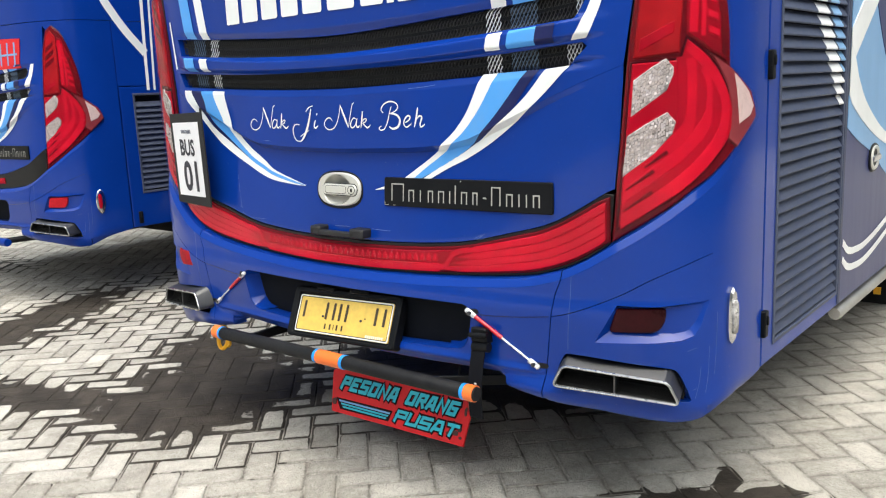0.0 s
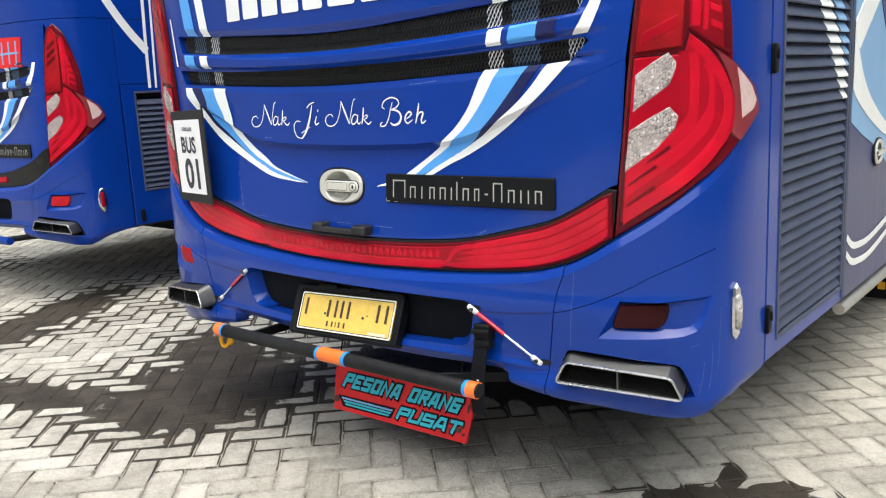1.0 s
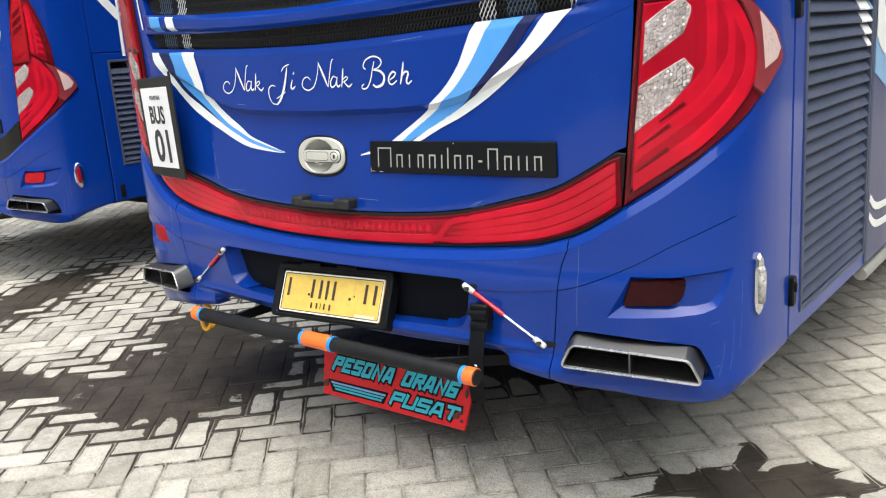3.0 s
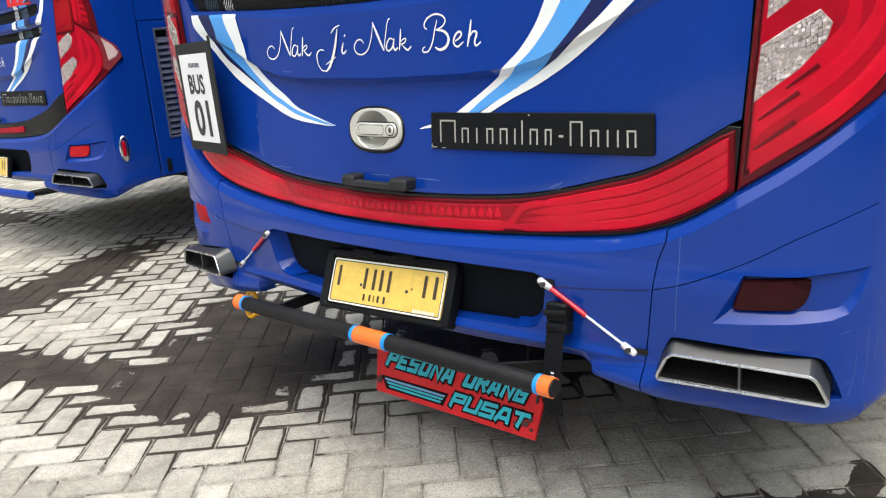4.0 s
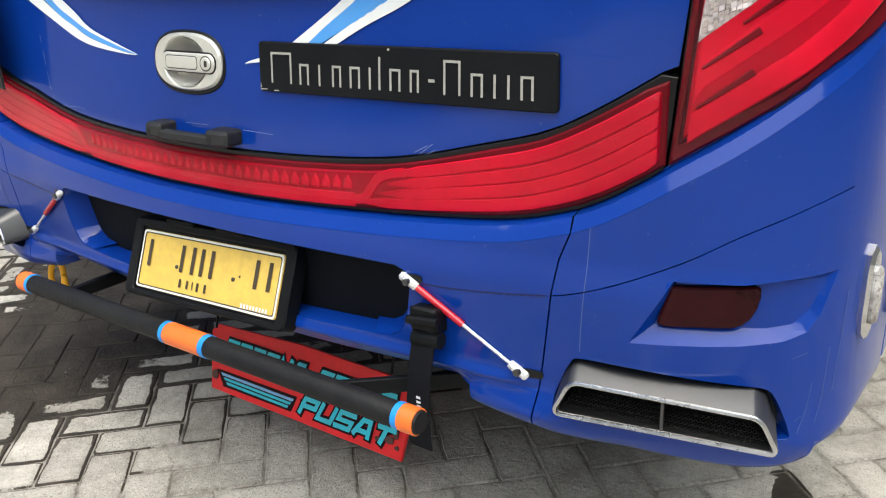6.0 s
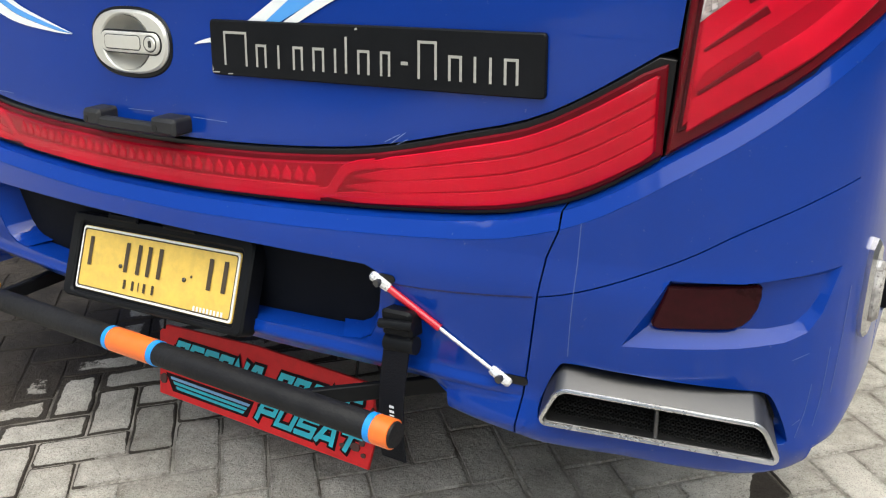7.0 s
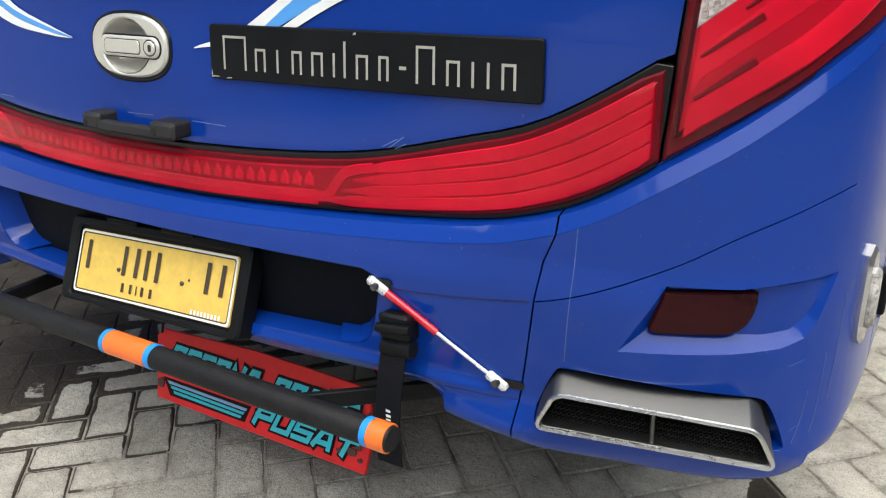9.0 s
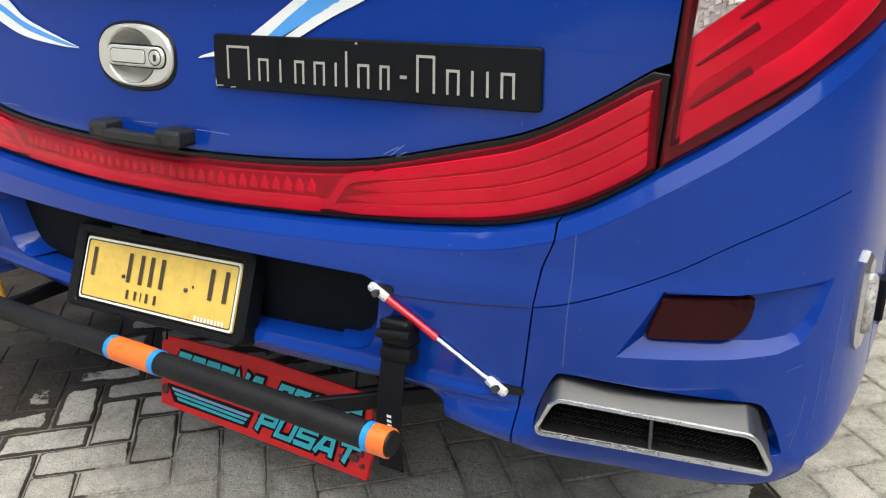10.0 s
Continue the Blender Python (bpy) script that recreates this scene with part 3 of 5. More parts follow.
def facets(ring, side):
    """Small tilted mirrors that fill a ring, in slanting rows."""
    rnd, bm, d = random.Random(11), empty_bm(), .0072
    for i in range(50):
        for j in range(70):
            c = (.975 + (i + rnd.uniform(-.3, .3)) * d, 1.0 + (j + rnd.uniform(-.3, .3)) * d + i * d * .35)
            if not inside(c, ring) or rnd.random() < .12:
                continue
            ta, tb, h = rnd.uniform(-.45, .45), rnd.uniform(-.45, .45), d * rnd.uniform(.36, .50)
            quad = [(c[0] + a * h, c[1] + b * h + a * h * .35, .0235 + (a * ta + b * tb) * h * .6) for a, b in ((-1, -1), (1, -1), (1, 1), (-1, 1))]
            bm.faces.new([bm.verts.new((q[0] * side, q[1], q[2])) for q in quad])
    return place(bm, skin)


def tail_lamp(bus, side):
    """One wrap-round tail lamp: gasket, dark border, red lens, bent light tubes, two clear lenses and a clear side marker."""
    ours = lambda ring: mirrored(squeeze(ring), side)
    lamp = part("tail_lamp", wrap(solid(empty_bm(), mirrored(LAMP, side), (), 0.004, -0.03, 0.003)), GASKET, bus, "large wrap-round red tail lamp with a black rim")
    ring = inset(LAMP if area(LAMP) > 0 else LAMP[::-1], 0.0015)
    part("lamp_border", wrap(solid(empty_bm(), mirrored(ring, side), (), 0.012, 0.0, 0.004)), RED_BORDER, lamp, "dark red border of the lamp")
    lower = [(.970, .922), (.976, .985), (.982, 1.054), (.991, 1.157), (1.000, 1.26), (1.008, 1.34)] + [(1.135, 1.345)] + curve([(1.155, 1.395), (1.225, 1.35), (1.282, 1.29), (1.316, 1.222), (1.303, 1.144), (1.217, 1.070), (1.101, .993)], 4)
    upper = [(1.010, 1.352), (1.13, 1.362), (1.142, 1.50), (1.150, 1.70), (1.110, 1.745), (1.085, 1.72), (1.045, 1.60), (1.026, 1.48)]
    outer = [(1.152, 1.408), (1.235, 1.362), (1.296, 1.338), (1.290, 1.45), (1.25, 1.58), (1.195, 1.69), (1.160, 1.70)]
    part("lens_seam", wrap(solid(empty_bm(), mirrored(inset(squeeze(lower) if area(lower) > 0 else squeeze(lower)[::-1], -.005), side), (), 0.0165, 0.008, 0.002), 0.02), RED_SEAM, lamp)
    part("lower_lens", wrap(solid(empty_bm(), ours(lower), (), 0.020, 0.008, 0.004), 0.02), RED, lamp)
    part("upper_lens", wrap(solid(empty_bm(), ours(upper), (), 0.018, 0.008, 0.004), 0.02), RED_DEEP, lamp)
    # slanting facets behind the upper lens, and a stack of bright blocks beside it
    for z, mat in ((1.366, RED), (1.510, RED_BORDER), (1.556, RED_CELL), (1.604, RED_BORDER)):
        u0, u1 = 1.022 + (z - 1.36) * .16, 1.112 + (z - 1.36) * .05
        part("facet", wrap(solid(empty_bm(), ours([(u0, z), (u1, z + .045), (u1 + .004, z + .075), (u0 + .006, z + .034)]), (), 0.0195, 0.012, 0.002), .02), mat, lamp)
    part("outer_lens", wrap(solid(empty_bm(), ours(outer), (), 0.020, 0.008, 0.004), 0.02), LAMP_RED, lamp)
    for line, wide in (([(1.172, 1.41), (1.176, 1.52), (1.176, 1.68)], .022), ([(1.204, 1.40), (1.206, 1.50), (1.196, 1.66)], .012)):
        part("light_tube", wrap(ribbon(empty_bm(), ours(curve(line, 5)), wide, 0.0195, 0.0022), 0.05, 0.5), RED_BRIGHT, lamp)
    part("lamp_shade", wrap(solid(empty_bm(), ours([(1.268, 1.356), (1.296, 1.344), (1.288, 1.45), (1.248, 1.575), (1.228, 1.575), (1.262, 1.45)]), (), 0.0212, 0.012, 0.001), .02), RED_CELL, lamp)
    for k in range(7):
        z, u = 1.395 + .040 * k, 1.243 - .004 * k - .0012 * k * k
        part("lamp_block", wrap(solid(empty_bm(), ours([(u - .020, z + .012), (u + .018, z), (u + .016, z + .018), (u - .022, z + .030)]), (), 0.0225, 0.012, 0.002)), RED_BRIGHT, lamp)
    part("lamp_cover", wrap(solid(empty_bm(), mirrored(ring, side), (), 0.028, 0.0, 0.010), 0.015, 0.03), COVER, lamp, "clear glossy cover").visible_shadow = False
    tubes = [[(1.157, 1.375), (1.207, 1.340), (1.256, 1.290), (1.286, 1.230), (1.274, 1.159), (1.205, 1.086), (1.094, 1.012), (.964, .931)],
             [(1.206, 1.322), (1.224, 1.290), (1.228, 1.248), (1.218, 1.190), (1.156, 1.128), (.950, .984)],
             [(1.164, 1.348), (1.170, 1.310), (1.170, 1.240), (1.160, 1.184), (1.113, 1.138), (.955, 1.022)]]
    for line, slim in zip(tubes, (.026, .017, .026)):
        line = curve(line, 6)
        wide = [slim + (.0375 - slim) * smooth((k / (len(line) - 1) - .45) / .25) for k in range(len(line))]
        bm = ribbon(empty_bm(), ours(line), wide, 0.019, 0.0020)
        for v in bm.verts:                                  # cut off along the lens's inner edge
            v.co.x = side * max(abs(v.co.x), .976 + (v.co.y - .92) * .088)
        part("light_tube", wrap(bm, 0.05, 0.5), RED_BRIGHT, lamp, "bent bright red light tube")
    part("light_tube", wrap(ribbon(empty_bm(), ours(curve([(1.134, 1.352), (1.137, 1.30), (1.138, 1.235), (1.132, 1.19)], 4)), 0.024, 0.019, 0.002), 0.05, 0.5), RED, lamp)
    # dark bars fixed in the lens in place of its moving reflections
    for a, b in (((.986, .966), (1.060, 1.016)), ((.990, 1.020), (1.064, 1.070)), ((1.040, 1.078), (1.098, 1.118))):
        d = Vector((b[0] - a[0], b[1] - a[1])).normalized()
        n = Vector((-d.y, d.x)) * 0.0052
        ring = [(a[0] + n.x * .4, a[1] + n.y * .4), (b[0] + n.x, b[1] + n.y), (b[0] - n.x, b[1] - n.y), (a[0] - n.x * .4, a[1] - n.y * .4)]
        part("dark_cell", wrap(solid(empty_bm(), mirrored(ring, side), (), 0.0225, 0.015, 0.001)), RED_BORDER, lamp)
    for ring in ([(1.004, 1.207), (1.011, 1.298), (1.050, 1.325), (1.093, 1.350), (1.113, 1.326), (1.112, 1.311), (1.096, 1.271)],
                 [(.982, 1.054), (.994, 1.159), (1.045, 1.190), (1.097, 1.217), (1.119, 1.192), (1.110, 1.162), (1.064, 1.112)]):
        glass = part("clear_lens", wrap(solid(empty_bm(), mirrored(ring, side), (), 0.0215, 0.012, 0.0015), 0.015, 0.02), CRYSTAL, lamp, "faceted clear lens of the lamp")
        part("facets", facets(inset(ring if area(ring) > 0 else ring[::-1], .004), side), FACET, glass, "small silvered facets", 5)
    part("side_lens", wrap(solid(empty_bm(), ours([(1.236, 1.356), (1.316, 1.318), (1.418, 1.259), (1.448, 1.215), (1.453, 1.193), (1.345, 1.120), (1.303, 1.142), (1.314, 1.225), (1.289, 1.292)]), (), 0.018, 0.008, 0.003), 0.02), RED_PALE, lamp, "pale red side lens")
    part("side_marker_lens", wrap(solid(empty_bm(), ours([(1.322, 1.308), (1.396, 1.262), (1.430, 1.222), (1.408, 1.196), (1.350, 1.178), (1.336, 1.262)]), (), 0.0215, 0.010, 0.004), 0.02), SIDE_CLEAR, lamp, "small clear side lens")
    return lamp


def exhaust(bus, side):
    """A steel twin tail-pipe trim with a soot-black honeycomb behind it."""
    turn = 0.308 if side > 0 else 0.205
    u = Vector((math.cos(turn) * side, math.sin(turn), 0))
    n = Vector((math.sin(turn) * side, -math.cos(turn), 0))
    to = frame_map((0.953, 0.122, 0.508), u, (0, 0, 1), n) if side > 0 else frame_map((-0.946, 0.080, 0.514), u * 1.07, (0, 0, 1.10), n)
    outer = rounded(-.173, .173, -.030, .032, .014, 5)
    shift = lambda ring, d, grow=0.0: [(p[0] - (d + 0.030 * (p[1] + .030) / .06) * (1 if p[0] > 0 else -1) + (grow if p[0] > 0 else -grow), p[1] - 0.070 * p[0] + (grow if p[1] > 0 else -grow)) for p in ring]
    outer = shift(outer, 0.0)
    hole = shift(rounded(-.164, .164, -.025, .0255, .010, 5), 0.0)
    shell = solid(empty_bm(), outer, [hole], 0.042, -0.08, 0.0025)
    for v in shell.verts:                                   # the roof of the trim slopes back
        if v.co.z < 0.0:
            v.co.y += 0.034 - 0.09 * max(0.0, v.co.x) if v.co.y + 0.070 * v.co.x > 0 else 0.004
    trim = part("exhaust_trim", place(shell, to), STEEL, bus, "twin exhaust trim in brushed stainless steel")
    rim = [(*p, .0425) for p in shift(rounded(-.169, .169, -.0285, .0295, .013, 5), 0.0)]
    part("trim_edge", place(tube(empty_bm(), rim + rim[:1], .0037, 8), to), POLISHED, trim, "polished rolled edge")
    bar = solid(empty_bm(), [(-.003, -.026), (.003, -.026), (.0025, .027), (-.0025, .027)], (), 0.038, -0.02, 0.001)
    part("divider", place(bar, to), STEEL, trim)
    part("back_plate", place(box(empty_bm(), -.17, .17, -.06, .05, -0.06, -0.055), to), DARK_HOLE, trim)
    mesh = empty_bm()
    w = 0.029
    for i in range(46):
        for j in range(9):
            cx, cy = -.165 + i * .0074 + (.0037 if j % 2 else 0), -.028 + j * .0066
            if abs(cx) > .156 - .030 * (cy + .030) / .06:
                continue
            cy -= 0.070 * cx
            ring = oval(cx, cy, .0037, .0042, 6)
            inner = oval(cx, cy, .0023, .0026, 6)
            lean = w - .036 * (cy + .030) / .06
            a = [mesh.verts.new((*p, lean)) for p in ring]
            b = [mesh.verts.new((*p, lean - .001)) for p in inner]
            for k in range(6):
                mesh.faces.new((a[k - 1], a[k], b[k], b[k - 1]))
    part("honeycomb", place(mesh, to), HONEY, trim, "sooty honeycomb mesh")
    return trim


def strut(bus, side):
    """A short red and white stay with ball ends across the bumper."""
    top, low = skin(0.530 * side, 0.658, 0.006), skin(0.730 * side, 0.529, 0.004)
    d = (low - top).normalized()
    mid = top.lerp(low, 0.50)
    ob = part("stay", tube(empty_bm(), [top, mid], 0.0064, 14), RED_ANOD, bus, "red anodised stay with a white rod across the bumper")
    part("rod", tube(empty_bm(), [mid, low], 0.0030, 12), ALUMINIUM, ob, "thin white rod")
    for c, z, wd in ((.538, .662, .016), (.752, .527, .020)):
        part("slot", wrap(solid(empty_bm(), mirrored(rounded(c - wd, c + wd, z - .007, z + .007, .0065, 4), side), (), .0022, -.002)), GASKET, ob, "dark slot in the bumper")
    for p, out in ((top, 1), (low, -1)):
        part("ball_joint", tube(empty_bm(), [p - d * 0.018 * out, p - d * .014 * out, p + d * 0.016 * out, p + d * 0.020 * out], [.005, .0080, .0080, .006], 8), ALUMINIUM, ob, "silver ball joint")
        part("joint_bolt", tube(empty_bm(), [p + Vector((0, -.012, 0)), p + Vector((.008 * side, .05, 0))], 0.0062, 10), STEEL, ob)
    return ob


def plate_letters(bm, u0, u1, v0, v1, widths, fill=0.42):
    """Plain upright bars, one for each character."""
    total, u = sum(widths), u0
    for wd in widths:
        step = (u1 - u0) * wd / total
        if wd > 0.3:
            solid(bm, rounded(u + step * (1 - fill) / 2, u + step * (1 + fill) / 2, v0, v1, min(step * fill, v1 - v0) * 0.08, 2), (), 0.0, None)
        u += step
    return bm


def letters(name, parent, material, to, w, label, *args, us=()):
    """The bars of plate_letters as parts of their own."""
    bm = plate_letters(empty_bm(), *args)
    seen, loops = set(), []
    for v in bm.verts:
        if v in seen:
            continue
        group, todo = set(), [v]
        while todo:
            q = todo.pop()
            if q not in group:
                group.add(q)
                todo += [e.other_vert(q) for e in q.link_edges]
        seen |= group
        loops.append([[q.co.copy() for q in f.verts] for f in bm.faces if f.verts[0] in group])
    bm.free()
    for faces in loops:
        one = empty_bm()
        for f in faces:
            one.faces.new([one.verts.new(p) for p in f])
        bmesh.ops.remove_doubles(one, verts=one.verts, dist=1e-6)
        cut(one, us)
        part(name, place(lift(one, w), to), material, parent, label)


def number_plate(bus, origin, u, v, w, width=0.442, height=0.128, framed=True):
    to = frame_map(origin, u, v, w)
    hw, hh = width / 2, height / 2
    rim = 0.034 if framed else 0.006
    holder = part("number_plate", place(solid(empty_bm(), rounded(-hw - rim, hw + rim * 0.9, -hh - rim * .55, hh + rim * .75, 0.014), (), 0.006, -0.022, 0.006), to), BLACK, bus, "yellow number plate in a black plastic holder")
    if framed:
        part("holder_lip", place(solid(empty_bm(), rounded(-hw - rim, hw + rim * .9, -hh - rim * .55, hh + rim * .75, 0.014), [rounded(-hw - .006, hw + .006, -hh - .006, hh + .006, 0.008)], 0.014, 0.0, 0.004), to), BLACK, holder)
        for x in (-.10, .06):
            part("holder_clip", place(box(empty_bm(), x - .045, x + .045, hh + .018, hh + .032, 0.004, 0.018), to), BLACK, holder)
    plate = part("plate", place(solid(empty_bm(), rounded(-hw, hw, -hh, hh, 0.006), (), 0.009, 0.004, 0.001), to), YELLOW, holder, "faded yellow plate")
    part("white_line", place(solid(empty_bm(), rounded(-hw + .001, hw - .001, -hh + .001, hh - .001, 0.007), [rounded(-hw + .005, hw - .005, -hh + .005, hh - .005, 0.006)], 0.0105, 0.0085), to), PLATE_WHITE, plate)
    part("dark_line", place(solid(empty_bm(), rounded(-hw + .005, hw - .005, -hh + .005, hh - .005, 0.006), [rounded(-hw + .0075, hw - .0075, -hh + .0075, hh - .0075, 0.005)], 0.0104, 0.0085), to), PLATE_INK, plate)
    for f in (.075, .325, .405, .470, .540, .845, .930):
        u = -hw + width * f
        part("character", place(lift(solid(empty_bm(), rounded(u - .0055, u + .0055, -.014, .044, .001, 2)), .0108), to), PLATE_INK, plate, "worn dark bar")
    for f, v, r in ((.740, .004, .0028),):
        part("character", place(lift(solid(empty_bm(), oval(-hw + width * f, v, r, r, 12)), .0108), to), PLATE_INK, plate, "worn dark dot")
    letters("small_character", plate, PLATE_INK, to, 0.0108, "", -.085, .02, -.046, -.028, [1, 1, .4, 1, 1], 0.3)
    if framed:
        for x, r in ((-.092, .004), (.088, .0042)):
            part("plate_screw", place(lift(solid(empty_bm(), oval(x, -.004, r, r, 14), (), 0.013, 0.009, 0.001), 0), to), STEEL, plate)
        part("small_print", place(lift(plate_letters(empty_bm(), .12, .20, -.056, -.047, [.8] * 9, 0.6), 0.0109), to), PLATE_WHITE, plate)
    return holder


def tailgate_stripes(gate):
    """White, light blue and navy bands that sweep down over the tailgate from both sides."""
    bands = []
    # right side: inner white, light blue, navy, outer white
    a = [(.562, 1.334), (.532, 1.275), (.506, 1.228), (.466, 1.181), (.428, 1.150), (.364, 1.102), (.307, 1.066), (.247, 1.030)]
    b = [(.611, 1.335), (.573, 1.274), (.541, 1.228), (.499, 1.181), (.461, 1.150), (.393, 1.102), (.337, 1.066), (.286, 1.030)]
    c = [(.703, 1.338), (.672, 1.301), (.636, 1.259), (.588, 1.207), (.529, 1.153), (.471, 1.110), (.393, 1.070), (.311, 1.030)]
    n = [(.742, 1.339), (.706, 1.297), (.660, 1.240), (.612, 1.200), (.539, 1.153), (.471, 1.1098), (.393, 1.0698), (.311, 1.0298)]
    d = [(.760, 1.339), (.724, 1.296), (.685, 1.257), (.630, 1.213), (.542, 1.153), (.454, 1.102), (.390, 1.069), (.319, 1.030)]
    e = [(.832, 1.345), (.789, 1.305), (.738, 1.259), (.667, 1.205), (.581, 1.146), (.497, 1.100), (.425, 1.069), (.347, 1.030)]
    bands += [(a, b, WHITE, "white"), (b, c, SKY_BLUE, "light blue"), (c, n, NAVY, "navy"), (d, e, WHITE, "white")]
    # left side: outer white, navy, light blue, inner white
    f = [(-.893, 1.338), (-.884, 1.301), (-.800, 1.236), (-.737, 1.177), (-.660, 1.118), (-.525, 1.057), (-.400, 1.014), (-.261, .9985), (-.195, .9965)]
    g = [(-.843, 1.336), (-.825, 1.308), (-.763, 1.233), (-.695, 1.175), (-.5225, 1.081), (-.440, 1.0475), (-.374, 1.0245), (-.261, 1.0035), (-.195, .9970)]
    h = [(-.778, 1.332), (-.759, 1.289), (-.741, 1.232), (-.670, 1.174), (-.5220, 1.0816), (-.440, 1.0481), (-.374, 1.0251), (-.261, 1.0040), (-.195, .9975)]
    i = [(-.706, 1.330), (-.688, 1.284), (-.655, 1.229), (-.630, 1.180), (-.520, 1.098), (-.440, 1.062), (-.373, 1.037), (-.260, 1.011), (-.195, .9980)]
    j = [(-.632, 1.326), (-.612, 1.259), (-.600, 1.228), (-.583, 1.175), (-.517, 1.124), (-.430, 1.078), (-.372, 1.046), (-.260, 1.015), (-.195, .9985)]
    bands += [(f, g, WHITE, "white"), (g, h, NAVY, "navy"), (h, i, SKY_BLUE, "light blue"), (i, j, WHITE, "white")]
    # tips by the badge, and pieces on the band between the two grilles and over them
    bands += [([(.136, .996), (.150, 1.001), (.178, 1.008)], [(.137, .995), (.152, .997), (.178, 1.000)], WHITE, "white")]
    for s0, s1, mat, word in ((.585, .632, WHITE, "white"), (.652, .737, SKY_BLUE, "light blue"), (.737, .792, NAVY, "navy"), (-.835, -.770, SKY_BLUE, "light blue"), (-.735, -.688, WHITE, "white")):
        for z0, z1, lean in ((1.0, 0.0, .010), (2.0, 0.0, .03)):
            low = (lambda s: 1.378 + .030 * (s / .9) ** 2 + .004) if z0 == 1.0 else (lambda s: 1.487 + .05 * (s / .9) ** 2)
            high = (lambda s: 1.424 + .044 * (s / .9) ** 2 - .003) if z0 == 1.0 else (lambda s: 1.70)
            t = math.copysign(lean, s0)
            shift = 0 if z0 == 1.0 else math.copysign(.012, s0)
            bands.append(([(s0 + shift, low(s0)), (s0 + shift + t, high(s0))], [(s1 + shift, low(s1)), (s1 + shift + t, high(s1))], mat, word))
    bands.append(([(.840, 1.408), (.863, 1.437), (.897, 1.505), (.915, 1.55)], [(.884, 1.412), (.898, 1.434), (.928, 1.503), (.945, 1.55)], WHITE, "white"))
    bands.append(([(-.955, 1.420), (-.985, 1.60)], [(-.940, 1.420), (-.972, 1.60)], WHITE, "white"))
    for one, two, mat, word in bands:
        one, two = curve(one, 6), curve(two, 6)
        bm = empty_bm()
        va, vb = [bm.verts.new((*p, 0.0028)) for p in one], [bm.verts.new((*p, 0.0028)) for p in two]
        for k in range(len(va) - 1):
            bm.faces.new((va[k], vb[k], vb[k + 1], va[k + 1]))
        lo, hi = min(v.co.x for v in bm.verts), max(v.co.x for v in bm.verts)
        cut(bm, steps(lo, hi, .012))
        for v in bm.verts:
            v.co.y -= fold(v.co.x)
        cut(bm, (), (0.0, -FALL))
        for v in bm.verts:
            v.co.y += fold(v.co.x)
        part("stripe", wrap(bm, 0.03, 0.008), mat, gate, word + " vinyl stripe")


# strokes of a pen script: the stroke's greatest width, then its points in millimetres from the baseline
LETTER_N = [(5.5, [(36, 24), (24, 33), (6, 29), (-5, 13), (5, -1), (27, -4), (50, 7), (67, 33), (80, 71)]), (11, [(78, 74), (96, 36), (112, 2)]), (4.5, [(112, 2), (123, 36), (136, 72), (146, 79)])]
LETTER_A = [(7, [(30, 27), (17, 31), (5, 20), (1, 7), (9, 1), (22, 8), (32, 26)]), (8, [(33, 31), (28, 10), (34, 2), (44, 8)])]
LETTER_K = [(8.5, [(17, 52), (12, 26), (5, 0)]), (5, [(9, 18), (25, 28), (33, 26), (26, 18), (13, 15)]), (7, [(15, 15), (30, 3), (38, 1), (50, 9)])]
LETTER_J = [(12, [(88, 62), (76, 25), (62, -6), (46, -30), (30, -43)]), (5.5, [(34, -41), (14, -38), (2, -20), (2, 2), (16, 13), (32, 11)]), (4, [(32, -25), (56, -14), (74, -6)]), (5.5, [(64, 52), (78, 64), (98, 70)])]
LETTER_I = [(8, [(13, 27), (5, 8), (10, 1), (22, 8)]), (6, [(18, 41), (20, 44), (22, 47)])]
LETTER_B = [(5, [(10, 5), (2, 0), (4, -6), (20, -4), (34, 14), (44, 40), (52, 58)]), (5.5, [(20, 40), (12, 48), (22, 62), (46, 70), (68, 66), (76, 55), (66, 44), (46, 38)]), (10, [(46, 38), (70, 34), (82, 20), (74, 3), (54, -3), (40, 3)])]
LETTER_E = [(7, [(8, 12), (22, 19), (28, 27), (20, 31), (8, 22), (4, 9), (14, 1), (32, 10)])]
LETTER_H = [(8.5, [(23, 53), (17, 28), (8, 0)]), (7.5, [(12, 16), (26, 29), (36, 26), (29, 9), (33, 1), (46, 8)])]
LETTERS = {"N": (LETTER_N, 122), "a": (LETTER_A, 43), "k": (LETTER_K, 48), "J": (LETTER_J, 92), "i": (LETTER_I, 24), "B": (LETTER_B, 92), "e": (LETTER_E, 34), "h": (LETTER_H, 46)}


def script(word, u, z, wide, tall):
    """A word written with a pen that swells in the middle of each stroke."""
    bm = empty_bm()
    for letter in word:
        strokes, step = LETTERS[letter]
        for most, line in strokes:
            line = [Vector(p) for p in curve(line, 7)]
            rows = []
            for k, p in enumerate(line):
                d = (line[min(k + 1, len(line) - 1)] - line[max(k - 1, 0)]).normalized()
                n = Vector((-d.y, d.x)) * (2.1 + (most - 3.0) * 0.66 * math.sin(math.pi * k / (len(line) - 1)) ** 0.6) / 2
                rows.append([bm.verts.new((u + q.x * wide / 1000, z + q.y * tall / 1000, .0034)) for q in (p + n, p - n)])
            for one, two in zip(rows, rows[1:]):
                bm.faces.new((one[0], one[1], two[1], two[0]))
        u += step * wide / 1000
    return bm


